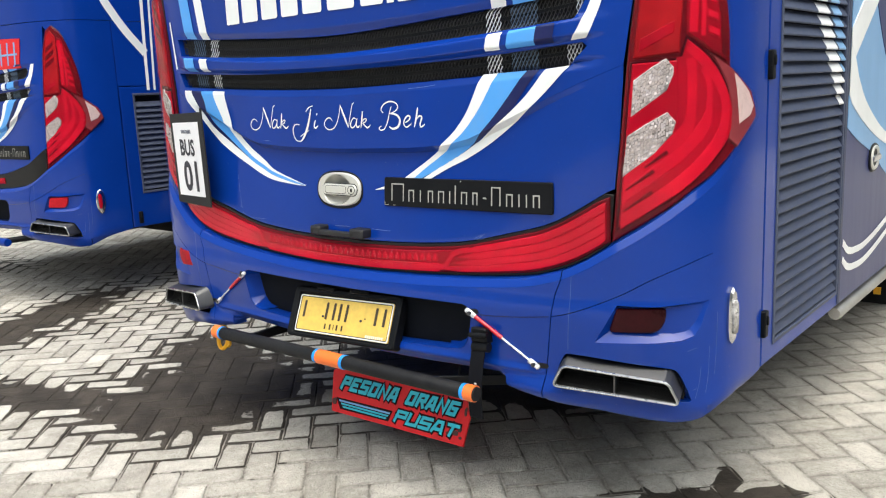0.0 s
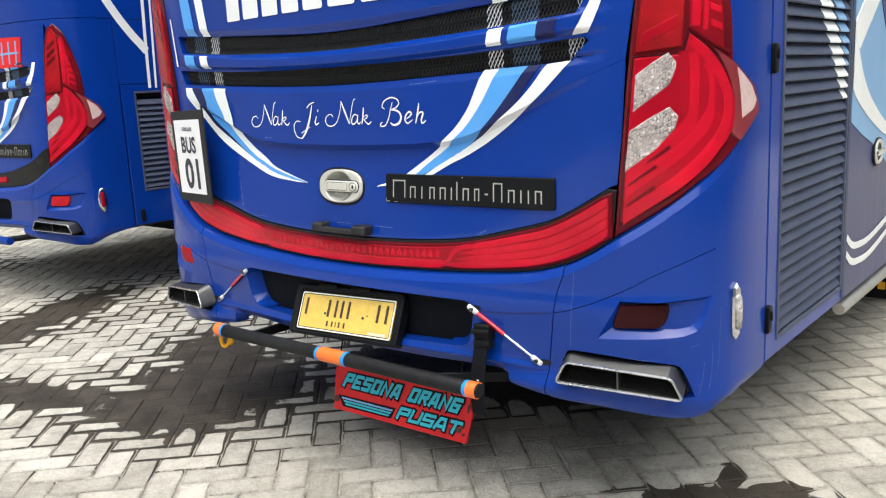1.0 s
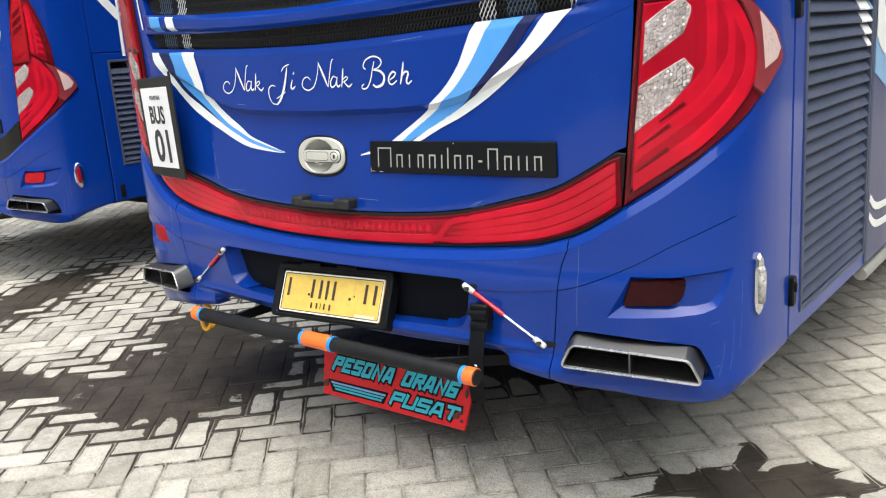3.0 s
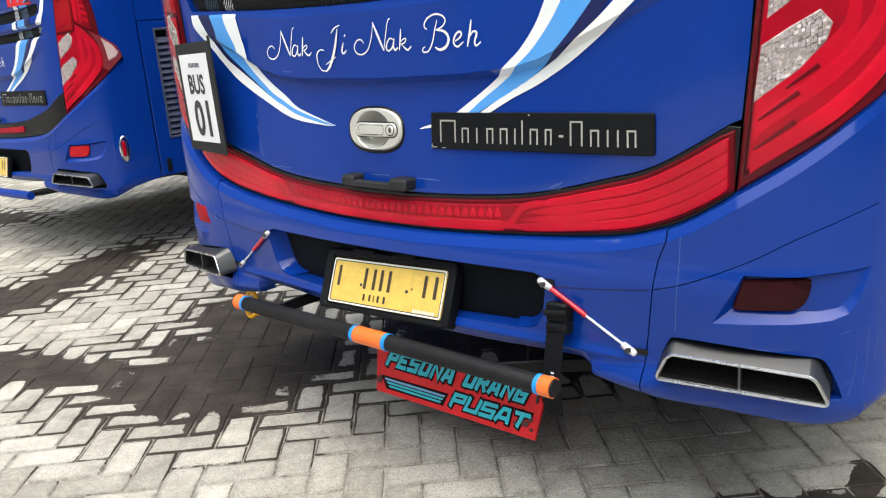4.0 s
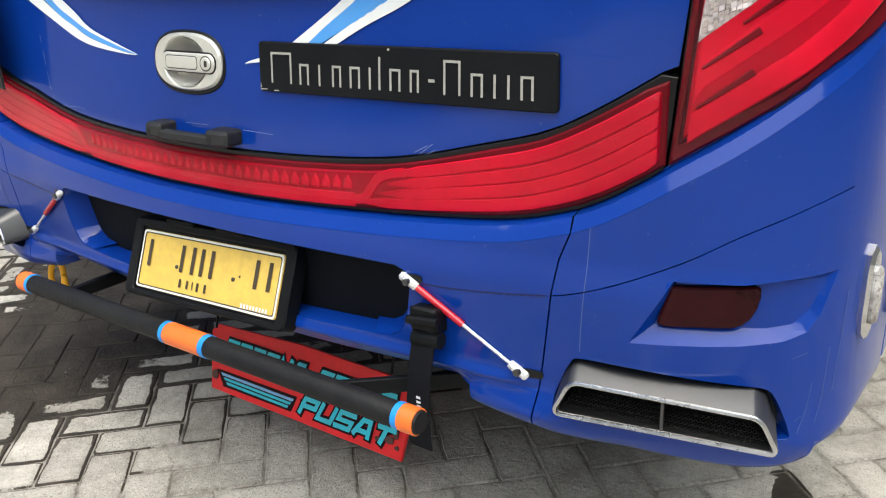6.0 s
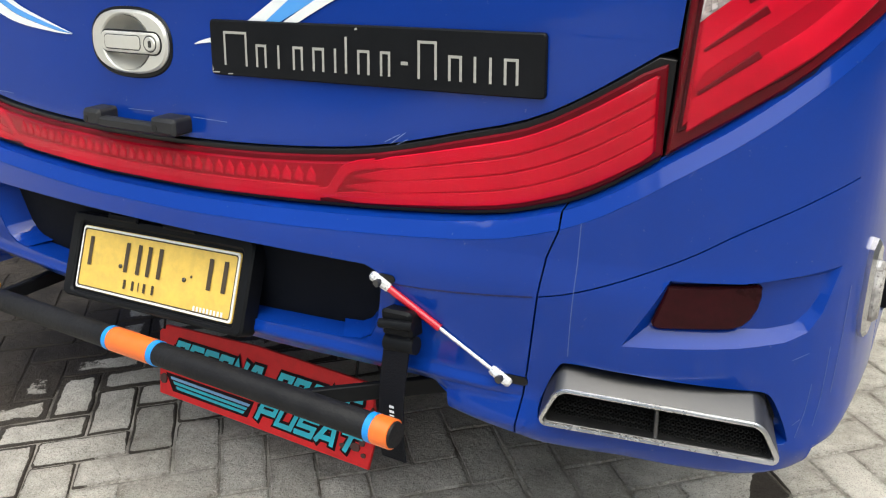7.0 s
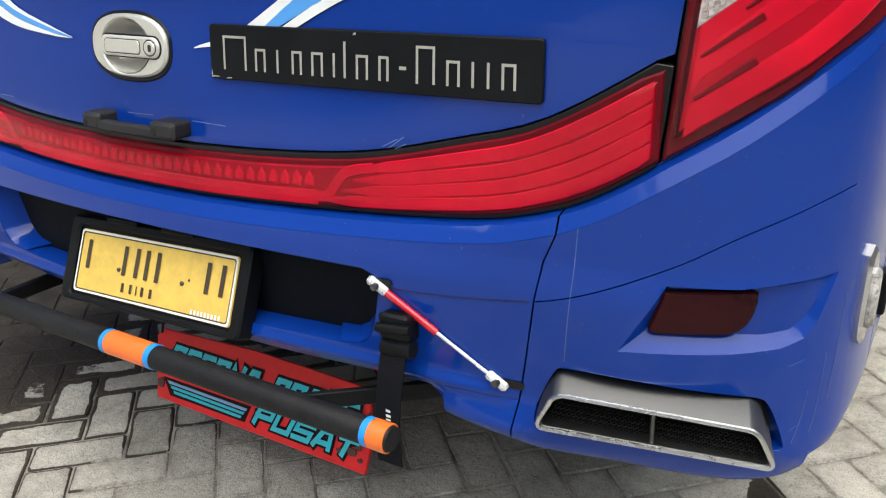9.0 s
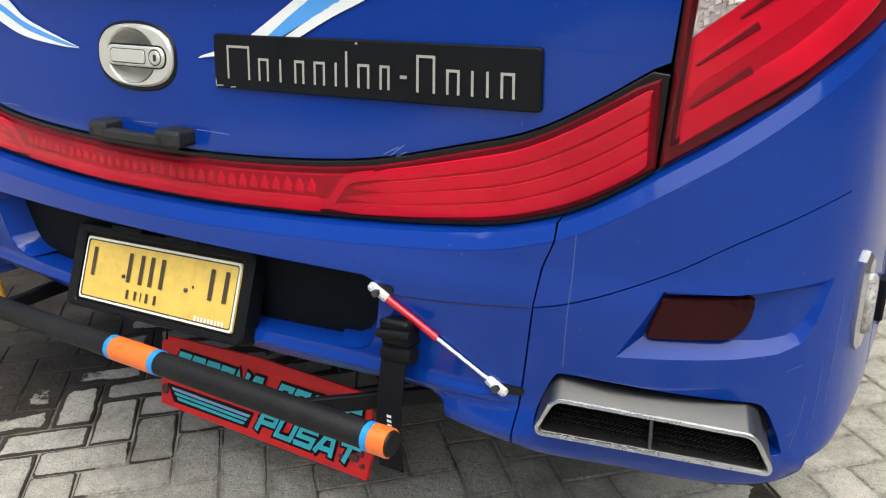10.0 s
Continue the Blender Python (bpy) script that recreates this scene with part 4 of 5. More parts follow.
def wheel(bus, x, y):
    tyre = part("wheel", tube(empty_bm(), [(x - .14, y, .49), (x - .12, y, .49), (x + .12, y, .49), (x + .14, y, .49)], [.44, .49, .49, .44], 40), RUBBER, bus, "black bus wheel under the body")
    sign = 1 if x > 0 else -1
    part("rim", tube(empty_bm(), [(x + .10 * sign, y, .49), (x + .145 * sign, y, .49), (x + .150 * sign, y, .49)], [.28, .28, .24], 32), STEEL, tyre)

SEAM = [(.752, .430), (.772, .560), (.787, .674), (.798, .736), (.815, .776)]
HALF = [(.50, .680), (.519, .672), (.529, .656), (.518, .600), (.510, .570), (.497, .549), (.478, .538), (.44, .533), (.21, .526)]
RECESS = HALF + [(-p[0], p[1]) for p in HALF[::-1]]


def ledge(bm, a, b, n):
    """The sloping ledge under the lamps and the step behind it, in rows along their lower line."""
    rows = [[bm.verts.new((*p, 0)) for p in along(STRIP_LOW, a, b, dz, n)] for dz in (-LEDGE, -.0175, -.0105, -.0035, -.001, .002)]
    for one, two in zip(rows, rows[1:]):
        for k in range(n):
            bm.faces.new((one[k], one[k + 1], two[k + 1], two[k]))


def bumper_middle(bus):
    bm = empty_bm()
    ring = along(BOTTOM, -.7505, .7505, 0, 60) + [(p[0] - .0015, p[1]) for p in SEAM[1:-1]] + along(STRIP_LOW, .8135, -.8135, -LEDGE - .0005, 40) + [(-p[0] + .0015, p[1]) for p in SEAM[1:-1]][::-1]
    solid(bm, ring, [RECESS], 0.0, -0.055)
    ledge(bm, -.8135, .8135, 40)
    for side in (1, -1):                                    # sloping cheeks of the recess
        one = [bm.verts.new((u * side, v, -.002)) for u, v in ((.517, .672), (.528, .656), (.517, .600), (.509, .570), (.496, .550), (.477, .539), (.440, .534))]
        two = [bm.verts.new((u * side, v, -.051)) for u, v in ((.494, .672), (.504, .656), (.492, .602), (.484, .574), (.470, .556), (.450, .545), (.412, .540))]
        for k in range(6):
            bm.faces.new((one[k], one[k + 1], two[k + 1], two[k]))
    cut(bm, (), steps(.415, .545, .005))
    ob = part("bumper_middle", wrap(bm, .022, .014), BLUE, bus, "blue bumper middle with a recess for the plate")
    back = solid(empty_bm(), [(-.56, .50), (.56, .50), (.56, .70), (-.56, .70)], (), -0.052, -0.058)
    part("recess_panel", wrap(back, .05, .2), MATT_BLACK, ob, "matt black panel in the recess")
    for side in (1, -1):
        # the crease's soft shade, drawn as a thin navy ribbon
        line = [(s, at(CREASE, s)) for s in (.540, .60, .66, .72, .780)]
        part("crease_line", wrap(ribbon(empty_bm(), mirrored(line, side), .0028, 0.0004, .0004), .03, .5), NAVY, ob)
    return ob


def bumper_corner(bus, side, own):
    bm = empty_bm()
    hole = curve([(.791, .474), (.790, .490), (.796, .513), (.818, .563), (.839, .573), (.920, .568), (.999, .558), (1.080, .547), (1.116, .540), (1.131, .526), (1.146, .498), (1.161, .462), (1.155, .446), (1.05, .453), (.96, .462), (.83, .471), (.800, .472)], 3)
    rim = [(.908, .613), (.968, .718), (1.068, .714), (1.213, .726), (1.200, .695), (1.187, .658), (1.169, .633), (1.135, .621), (1.071, .616)]
    floor = [(.944, .640, -.020), (.974, .710, -.020), (1.066, .708, -.020), (1.196, .716, -.006), (1.188, .690, -.008), (1.172, .660, -.012), (1.152, .642, -.014), (1.112, .636, -.018), (1.071, .638, -.020)]
    low = along(BOTTOM, .7535, 1.22, 0, 24) + along(CREASE, 1.22, .7885, -.0012, 24) + [(p[0] + .0015, p[1]) for p in SEAM[1:2]]
    high = along(CREASE, .7885, 1.22, .0012, 24) + along(STRIP_LOW, 1.22, .8165, -LEDGE - .0005, 24) + [(.7995, .736)]
    out = curve([(1.12, 1.775), (1.20, 1.72), (1.27, 1.58), (1.308, 1.45), (1.318, 1.325)], 4) + [(1.424, 1.262), (1.450, 1.225), (1.466, 1.190)]
    out = squeeze(out)
    rest = along(BOTTOM, 1.22, 1.497, 0, 8) + [(1.497, TOP), (1.03, TOP), (1.075, 1.745)] + out + along(STRIP_LOW, 1.374, 1.22, -LEDGE - .0005, 14)
    solid(bm, mirrored(low, side), [mirrored(hole, side), mirrored(rim, side)], 0.0, -0.04)
    a, b = [bm.verts.new((p[0] * side, p[1], 0)) for p in rim], [bm.verts.new((p[0] * side, p[1], p[2])) for p in floor]
    for k in range(9):
        bm.faces.new((a[k - 1], a[k], b[k], b[k - 1]))
    for k in ((0, 1, 2, 8), (2, 3, 4), (2, 4, 5), (2, 5, 6), (2, 6, 7), (2, 7, 8)):
        bm.faces.new([b[i] for i in k])
    solid(bm, mirrored(high, side), (), 0.0, -0.012)
    solid(bm, mirrored(rest, side), (), 0.0, -0.02)
    ledge(bm, .8165 * side, 1.22 * side, 24)
    ledge(bm, 1.22 * side, 1.374 * side, 14)
    lo, hi = (.75, 1.5) if side > 0 else (-1.5, -.75)
    cut(bm, steps(lo, hi, .016), [z for z in steps(.42, .86, .0125)] + steps(.86, TOP, .05))
    bmesh.ops.remove_doubles(bm, verts=bm.verts, dist=2e-4)
    ob = part("bumper_corner", place(bm, skin), BLUE, bus, "blue rear corner with crease and lamp pocket")
    # navy ribbon in the groove: the fold's shade as colour
    part("crease_line", wrap(ribbon(empty_bm(), mirrored(along(CREASE, .789, 1.215, 0, 30), side), .009, -.0075, .0003), .03, .5), NAVY, ob)
    part("mould_line", wrap(ribbon(empty_bm(), mirrored(curve([(.846, .792), (.842, .72), (.836, .64), (.833, .585)], 5), side), .0015, .0006, .0003), .03, .5), SCUFF, ob, "pale mould line")
    for line in ([(1.176, .455), (1.186, .500), (1.190, .545)], [(1.205, .470), (1.212, .520), (1.214, .600)], [(1.168, .478), (1.180, .486)], [(1.232, .520), (1.236, .600), (1.238, .690)], [(1.150, .590), (1.176, .598)], [(1.10, .452), (1.13, .449), (1.16, .446)]):
        part("scuff", wrap(ribbon(empty_bm(), mirrored(curve(line, 4), side), .0009, .0006, .0002), .03, .5), SCUFF, ob, "pale scuff in the paint")
    # the near right reflector is coloured unlit, the others as if lit
    part("reflector", wrap(solid(empty_bm(), mirrored([(.966, .706), (1.088, .708), (1.096, .704), (1.096, .690), (1.092, .672), (1.084, .656), (1.073, .646), (1.058, .641), (.958, .641), (.950, .644), (.948, .649)] if side > 0 else [(.900, .712), (.984, .715), (.994, .705), (.978, .668), (.962, .652), (.876, .654)], side), (), -.008 if side > 0 else .002, -.026, .003), .02, .02), REFLECTOR_UNLIT if side > 0 and own else REFLECTOR_HALF_LIT if own else REFLECTOR_LIT, ob, "rectangular reflector in an unlit dark red" if side > 0 and own else "rectangular reflector in a lit brighter red")
    return ob


def grille_line(k, f):
    """Height lines of a grille slot."""
    base, rise, tall = ((1.315, .040, .057), (1.424, .052, .058))[k]
    return lambda s: base + rise * (s / .88) ** 2 + tall * f


def tailgate(bus, own):
    edge = [(.949, 1.008), (.9725, 1.148), (.9925, 1.359), (1.0105, 1.495), (1.0305, 1.62), (1.0525, TOP)]
    bm = empty_bm()
    line = [(-.985 + 1.97 * k / 60, fold(-.985 + 1.97 * k / 60)) for k in range(61)]
    drop = [(p[0], p[1] - FALL) for p in line]
    low = along(STRIP_UP, -.936, .936, .012, 50) + [(.9595, 1.021), (.9735, 1.148)] + drop[::-1] + [(-.9735, 1.148), (-.9595, 1.021)]
    solid(bm, low, [oval(-.030, .991, .068, .049, 32)], 0.0, -0.012)
    solid(bm, line + drop[::-1])
    high = line + edge[3:] + mirrored(edge[3:], -1)[::-1]
    solid(bm, high, GRILLES, 0.0, -0.035, .001)
    cut(bm, (), steps(1.28, 1.58, .005))
    gate = part("tailgate", wrap(bm, .03, .025), BLUE, bus, "blue engine hatch with two grille slots and stripes")
    for k in (0, 1):
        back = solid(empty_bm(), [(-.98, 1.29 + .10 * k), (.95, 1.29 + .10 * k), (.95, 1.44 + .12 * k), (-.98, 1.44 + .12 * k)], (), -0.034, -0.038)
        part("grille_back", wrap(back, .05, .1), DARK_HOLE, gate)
        lo, hi = grille_line(k, -.06), grille_line(k, 1.08)
        bm = lattice(empty_bm(), lo, hi, -.93, .90)
        grille = part("grille_mesh", place(lift(bm, -.020), skin), SOOT, gate, "black expanded metal grille")
        for s0, s1, mat in ((.572, .620, WHITE), (.820 + .03 * k, .862 + .03 * k, WHITE), (-.715, -.668, WHITE), (.65, .73, PALE_MESH), (-.82, -.75, PALE_MESH)):
            part("painted_mesh", place(lift(lattice(empty_bm(), lo, hi, s0, s1), -.0185), skin), mat, grille, "stripe painted over the grille")
        bar = ribbon(empty_bm(), [(s / 20, (grille_line(k, .5)(s / 20))) for s in range(-18, 18)], .010, -.022, .003)
        part("grille_rail", wrap(bar, .2, .5), BLACK, grille)
    tailgate_stripes(gate)
    # badge with plain letter shapes
    badge = part("badge", wrap(solid(empty_bm(), rounded(.178, .779, .949, 1.037, .006, 3), (), .008, -.004, .002)), BLACK, gate, "black badge plate with plain silver letter shapes")
    for a, b, c, d in ((.181, .952, .199, .9545), (.181, .955, .184, .966), (.215, .951, .228, .9535), (.47, 1.030, .476, 1.034)):
        part("paint_chip", wrap(lift(solid(empty_bm(), [(a, b), (c, b + .001), (c - .002, d), (a + .001, d - .0005)]), .0086), .05, .2), LETTER, badge)
    u = .206
    for wide, tall, shape in ((.062, .054, "ll"), (.034, .036, "o"), (.028, .036, "i"), (.032, .036, "o"), (.034, .036, "o"), (.036, .054, "r"), (.034, .036, "o"), (.030, .036, "o"), (.022, .0, "-"), (.044, .054, "ll"),
                              (.034, .036, "o"), (.040, .036, "ll"), (.034, .036, "o")):
        z0, th = .966, .0042
        glyph = empty_bm()
        if shape == "-":
            solid(glyph, [(u + .004, z0 + .018), (u + wide - .006, z0 + .018), (u + wide - .006, z0 + .023), (u + .004, z0 + .023)])
        else:
            for x in ([u + .004, u + wide - .012] if shape in ("ll", "o", "r") else [u + .008]):
                t = tall if shape != "r" or x > u + .01 else .036
                solid(glyph, [(x, z0), (x + th, z0), (x + th, z0 + t), (x, z0 + t)])
            if shape in ("o", "ll") and wide > .04 or shape == "o":
                solid(glyph, [(u + .006, z0 + tall - .004), (u + wide - .008, z0 + tall - .004), (u + wide - .008, z0 + tall), (u + .006, z0 + tall)])
        part("badge_shape", wrap(lift(glyph, .0092), .05, .2), LETTER, badge, "dull silver letter shape")
        u += wide + .0065
    # oval pull with its lock
    bowl_ring = oval(-.032, .991, .064, .047, 32)
    bezel = part("hatch_handle", wrap(solid(empty_bm(), oval(-.029, .990, .109, .062, 48, 2.5), [bowl_ring], .003, -.004, .002), .03), GASKET, gate, "oval silver hatch handle with a lock")
    part("bezel", wrap(solid(empty_bm(), oval(-.026, .992, .101, .055, 48, 2.5), [bowl_ring], .010, .0, .004), .02, .02), SILVER, bezel)
    bowl = empty_bm()
    rings = []
    for k in range(7):
        f = 1 - k * .15
        rings.append([bowl.verts.new((-.032 + (p[0] + .032) * f, .991 + (p[1] - .991) * f, .009 - .040 * math.sqrt(1 - f ** 3))) for p in bowl_ring])
    for one, two in zip(rings, rings[1:]):
        for i in range(len(one)):
            bowl.faces.new((one[i - 1], one[i], two[i], two[i - 1]))
    bowl.faces.new(rings[-1])
    part("bowl", place(bowl, skin), SILVER, bezel)
    part("grip_gap", wrap(solid(empty_bm(), rounded(-.100, .064, .9715, 1.0125, .019), (), .0115, .006, .001), .03), GASKET, bezel)
    grip = part("grip", wrap(solid(empty_bm(), rounded(-.0975, .0615, .974, 1.010, .017), (), .0155, .004, .003), .03), SILVER, bezel, "flat silver grip")
    part("inlay_edge", wrap(solid(empty_bm(), rounded(-.082, .016, .979, 1.005, .008), (), .0160, .012), .05), SOOT, grip)
    part("grip_inlay", wrap(solid(empty_bm(), rounded(-.0805, .0145, .9805, 1.0035, .007), (), .0172, .012, .001), .05), SILVER, grip)
    part("lock_edge", wrap(solid(empty_bm(), oval(.040, .992, .0165, .0145, 20), (), .0160, .012)), SOOT, grip)
    part("lock", wrap(solid(empty_bm(), oval(.040, .992, .0145, .0125, 20), (), .0178, .012, .002)), SILVER, grip, "round key lock")
    part("key_slot", wrap(solid(empty_bm(), rounded(.038, .046, .986, .998, .003), (), .0184, .012)), SOOT, grip)
    # black pull under the handle
    pull = part("pull_handle", wrap(solid(empty_bm(), rounded(-.132, .112, .841, .860, .006), (), .040, .024, .004)), DARK_GREY, gate, "black plastic pull handle")
    for x0, x1 in ((-.134, -.084), (.052, .114)):
        part("foot", wrap(solid(empty_bm(), rounded(x0, x1, .842, .872, .007), (), .042, -.004, .006)), DARK_GREY, pull)
    for x in (-.122, .066):
        part("screw_hole", wrap(solid(empty_bm(), oval(x, .854, .006, .0065, 12), (), .0428, .038)), DARK_HOLE, pull)
    # slogan in a pen script
    for word, u0, wide, tall in (("Nak", -.464, 1.01, 1.0), ("Ji", -.225, 1.15, 1.05), ("Nak", -.058, .945, 1.0), ("Beh", .180, 1.05, 1.12)):
        part("slogan_word", place(script(word, u0, 1.191, wide, tall), skin), WHITE, gate, "white script slogan lettering")
    if own:
        letters("name_block", gate, WHITE, skin, .0032, "white block of a company name", -.575, .470, 1.556, 1.672, [1, 1.15, 1.1, 1.1, 1.15, 1.5, 1.15, .35, 1, 1], .80, us=steps(-.6, .5, .03))
        # scratches in the paint
        for line in ([(-.600, 1.025), (-.598, 1.005)], [(-.595, .988), (-.590, .955)], [(-.588, .940), (-.583, .915), (-.578, .897)], [(-.574, .886), (-.566, .874)], [(-.590, .905), (-.574, .899)], [(-.530, .864), (-.475, .867), (-.430, .866)], [(-.05, .871), (.02, .872)], [(.12, .871), (.20, .869)], [(.518, .866), (.545, .880)], [(.528, .864), (.556, .884)], [(.540, .864), (.560, .874)],
                     [(.30, 1.305), (.36, 1.308), (.40, 1.312)], [(-.40, 1.150), (-.36, 1.148)]):
            part("scratch", wrap(ribbon(empty_bm(), curve(line, 3), .0011, .0012, .0002), .05, .5), SCRATCH, gate, "pale scratch in the paint")
    return gate


def light_strip(bus, own):
    ring = along(STRIP_LOW, -.946, .946, 0.001, 60) + [(.954, .94), (.9592, 1.006)] + along(STRIP_UP, .936, -.936, .009, 60) + [(-.9592, 1.006), (-.954, .94)]
    strip = part("light_strip", wrap(solid(empty_bm(), ring, (), .007, -.03, .001), .03, .03), GASKET, bus, "red light strip in a black frame across the tail" if own else "black strip panel with a short red light")
    height = lambda s, f: at(STRIP_LOW, abs(s)) + .008 + (at(STRIP_UP, abs(s)) + .001 - at(STRIP_LOW, abs(s)) - .008) * f
    if not own:
        ring = [(s / 20, height(s / 20, .30)) for s in range(-9, 10)] + [(s / 20, height(s / 20, .78)) for s in range(9, -10, -1)]
        part("strip_lens", wrap(solid(empty_bm(), ring, (), .014, .004, .003), .03, .03), RED, strip, "short red lens")
        return strip
    ring = [(-.948 + 1.896 * k / 60, height(-.948 + 1.896 * k / 60, 0)) for k in range(61)] + [(.948 - 1.896 * k / 60, height(.948 - 1.896 * k / 60, 1)) for k in range(61)]
    part("lens_border", wrap(solid(empty_bm(), ring, (), .013, .004, .003), .03, .03), RED_BORDER, strip)
    ring = inset(ring, .010)
    part("strip_cover", wrap(solid(empty_bm(), ring, (), .0225, .006, .006), .02, .02), COVER, strip, "clear glossy cover").visible_shadow = False
    lens = part("strip_lens", wrap(solid(empty_bm(), ring, (), .0165, .004, .003), .03, .03), STRIP_RED, strip, "long red lens with ribs")
    for side in (1, -1):
        for f, s0 in ((.17, .40), (.38, .452), (.59, .470), (.81, .478)):
            line = [(s0 + (.950 - s0) * k / 16, height(min(.936, s0 + (.950 - s0) * k / 16), f)) for k in range(17)]
            bm = ribbon(empty_bm(), mirrored(line, side), [(.0185 + .005 * k / 16) * min(1.0, .15 + .45 * k) for k in range(17)], .0163, .0018)
            for v in bm.verts:
                v.co.x = side * min(abs(v.co.x), .934)
            part("rib", wrap(bm, .2, .5), RED_BRIGHT, lens)
        bend = [(.395, height(.40, .20)), (.420, height(.42, .26)), (.436, height(.436, .48)), (.452, height(.452, .70)), (.476, height(.476, .80)), (.510, height(.51, .82))]
        part("rib", wrap(ribbon(empty_bm(), mirrored(curve(bend, 5), side), .017, .0166, .0018), .2, .5), RED_BRIGHT, lens)
    part("rib", wrap(ribbon(empty_bm(), [(-.40 + .8 * k / 20, height(-.40 + .8 * k / 20, .20)) for k in range(21)], .026, .0163, .0022), .2, .5), RED_BRIGHT, lens)
    for k in range(32):
        s = -.385 + .77 * k / 31
        ring = [(s - .010, height(s, .46)), (s + .007, height(s, .44)), (s + .010, height(s, .60)), (s + .002, height(s, .78)), (s - .005, height(s, .66))]
        bm = solid(empty_bm(), ring, (), .0200, .012, .0024)
        part("prism", place(bm, skin), RED_BRIGHT, lens)
    return strip


def marker_lamp(bus, side, own):
    ring = [(1.292 + (u - 1.298) * .66, v) for u, v in ((1.296, .592), (1.318, .606), (1.326, .635), (1.326, .705), (1.318, .734), (1.296, .748), (1.276, .734), (1.270, .705), (1.270, .635), (1.276, .606))] if own else oval(1.298, .665, .030, .078, 30)
    lamp = part("side_marker", wrap(solid(empty_bm(), mirrored(ring, side), (), .012, -.004, .005), .01, .03), CHROME, bus, "chrome side marker lamp")
    part("marker_lens", wrap(solid(empty_bm(), mirrored(oval(1.293, .668, .011, .048, 24, 3), side), (), .021, .010, .005), .01, .03), CRYSTAL if own else RED, lamp, "clear lens" if own else "red lens")


def side_wall(bus, side, own):
    lid, crown = (TOP, 1.76) if own else (1.385, 1.335)
    """The side of the bus: a louvred engine door, then a panel with sweeping stripes."""
    if side < 0:
        part("side_panel", wrap(solid(empty_bm(), [(-11.9, .463), (-1.503, .463), (-1.503, TOP), (-11.9, TOP)], (), 0, -.02, .002)), BLUE, bus)
        return
    foot = .515 if own else .690
    louvre = [(1.605, foot), (2.285, foot), (2.285, crown), (1.605, crown)]
    door = part("engine_door", wrap(solid(empty_bm(), [(1.509, .463), (2.330, .463), (2.330, lid), (1.509, lid)], [louvre], 0, -.02, .003), .05, .2, (1.4, 2.4)), BLUE, bus, "blue engine door with a tall louvre")
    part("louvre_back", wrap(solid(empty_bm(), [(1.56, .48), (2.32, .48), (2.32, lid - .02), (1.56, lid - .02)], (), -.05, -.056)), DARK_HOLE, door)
    part("louvre_frame", wrap(solid(empty_bm(), [(1.598, foot - .007), (2.292, foot - .007), (2.292, crown + .007), (1.598, crown + .007)], [[(1.612, foot + .007), (2.278, foot + .007), (2.278, crown - .007), (1.612, crown - .007)]], .004, -.03, .002)), SLAT_BLUE, door)
    y0, y1 = skin(1.612, 1, 0).y, skin(2.278, 1, 0).y
    profile = [(.000, .000), (.0015, .004), (-.001, .009), (-.017, .0355), (-.019, .034), (-.006, .004), (-.004, .000)]
    bm = empty_bm()
    a, b = [bm.verts.new((SIDE + p[0], y0, p[1])) for p in profile], [bm.verts.new((SIDE + p[0], y1, p[1])) for p in profile]
    for k in range(len(profile)):
        bm.faces.new((a[k - 1], a[k], b[k], b[k - 1]))
    first = part("slat", bm, SLAT_BLUE, door, "", 25)
    first.location.z = foot + .015
    count = int((crown - .030 - foot) / .0365)
    for k in range(1, count):
        ob = new("slat", first.data)
        ob.parent = door
        ob.location.z = z = foot + .015 + .0365 * k
        if own and k > 17:
            for mat, c, wide in ((WHITE, 1.965 + (1.52 - z) * .95, .13), (PALE, 2.12 + (1.52 - z) * .80, .10)):
                c0, c1 = max(1.62, c - wide / 2), min(2.275, c + wide / 2)
                if c1 - c0 > .02:
                    q = empty_bm()
                    ya, yb = skin(c0, 1, 0).y, skin(c1, 1, 0).y
                    rows = [[q.verts.new((SIDE + x, y, h)) for x, h in ((.0012, .0), (.0027, .0045), (.0004, .0095), (-.0135, .0325))] for y in (ya, yb)]
                    for i in range(3):
                        q.faces.new((rows[0][i], rows[0][i + 1], rows[1][i + 1], rows[1][i]))
                    part("slat_stripe", q, mat, ob, "painted stripe across the slat")
    for s, z in ((1.516, 1.325), (1.514, .592)) if own else ((1.560, .525),):
        latch = part("latch", wrap(solid(empty_bm(), rounded(s - .012, s + .016, z - .040, z + .040, .006), (), .012, -.002, .003), .01, .1), BLACK, door, "small black door hinge")
        part("hinge_pin", wrap(solid(empty_bm(), oval(s, z + .012, .005, .014, 12), (), .018, .010, .002)), BLACK, latch)
    if not own:
        part("side_panel", wrap(solid(empty_bm(), [(1.503, lid + .005), (2.330, lid + .005), (2.330, TOP), (1.503, TOP)], (), 0, -.02, .002)), BLUE, bus)
        for line, wide in (([(1.43, 2.00), (1.50, 1.88), (1.60, 1.74), (1.725, 1.60)], .055), ([(1.735, 2.0), (1.722, 1.60), (1.718, 1.36)], .022), ([(1.79, 2.0), (1.775, 1.62), (1.765, 1.36)], .016)):
            part("side_stripe", wrap(ribbon(empty_bm(), curve(line, 6), wide, .0034, .0004), .03, .2), WHITE, bus, "white stripe on the side")
    panel = part("side_panel", wrap(solid(empty_bm(), [(2.337, .463), (11.9, .463), (11.9, TOP), (2.337, TOP)], (), 0, -.02, .003)), BLUE if not own else DUSK, bus, "side panel with sweeping white and blue bands")
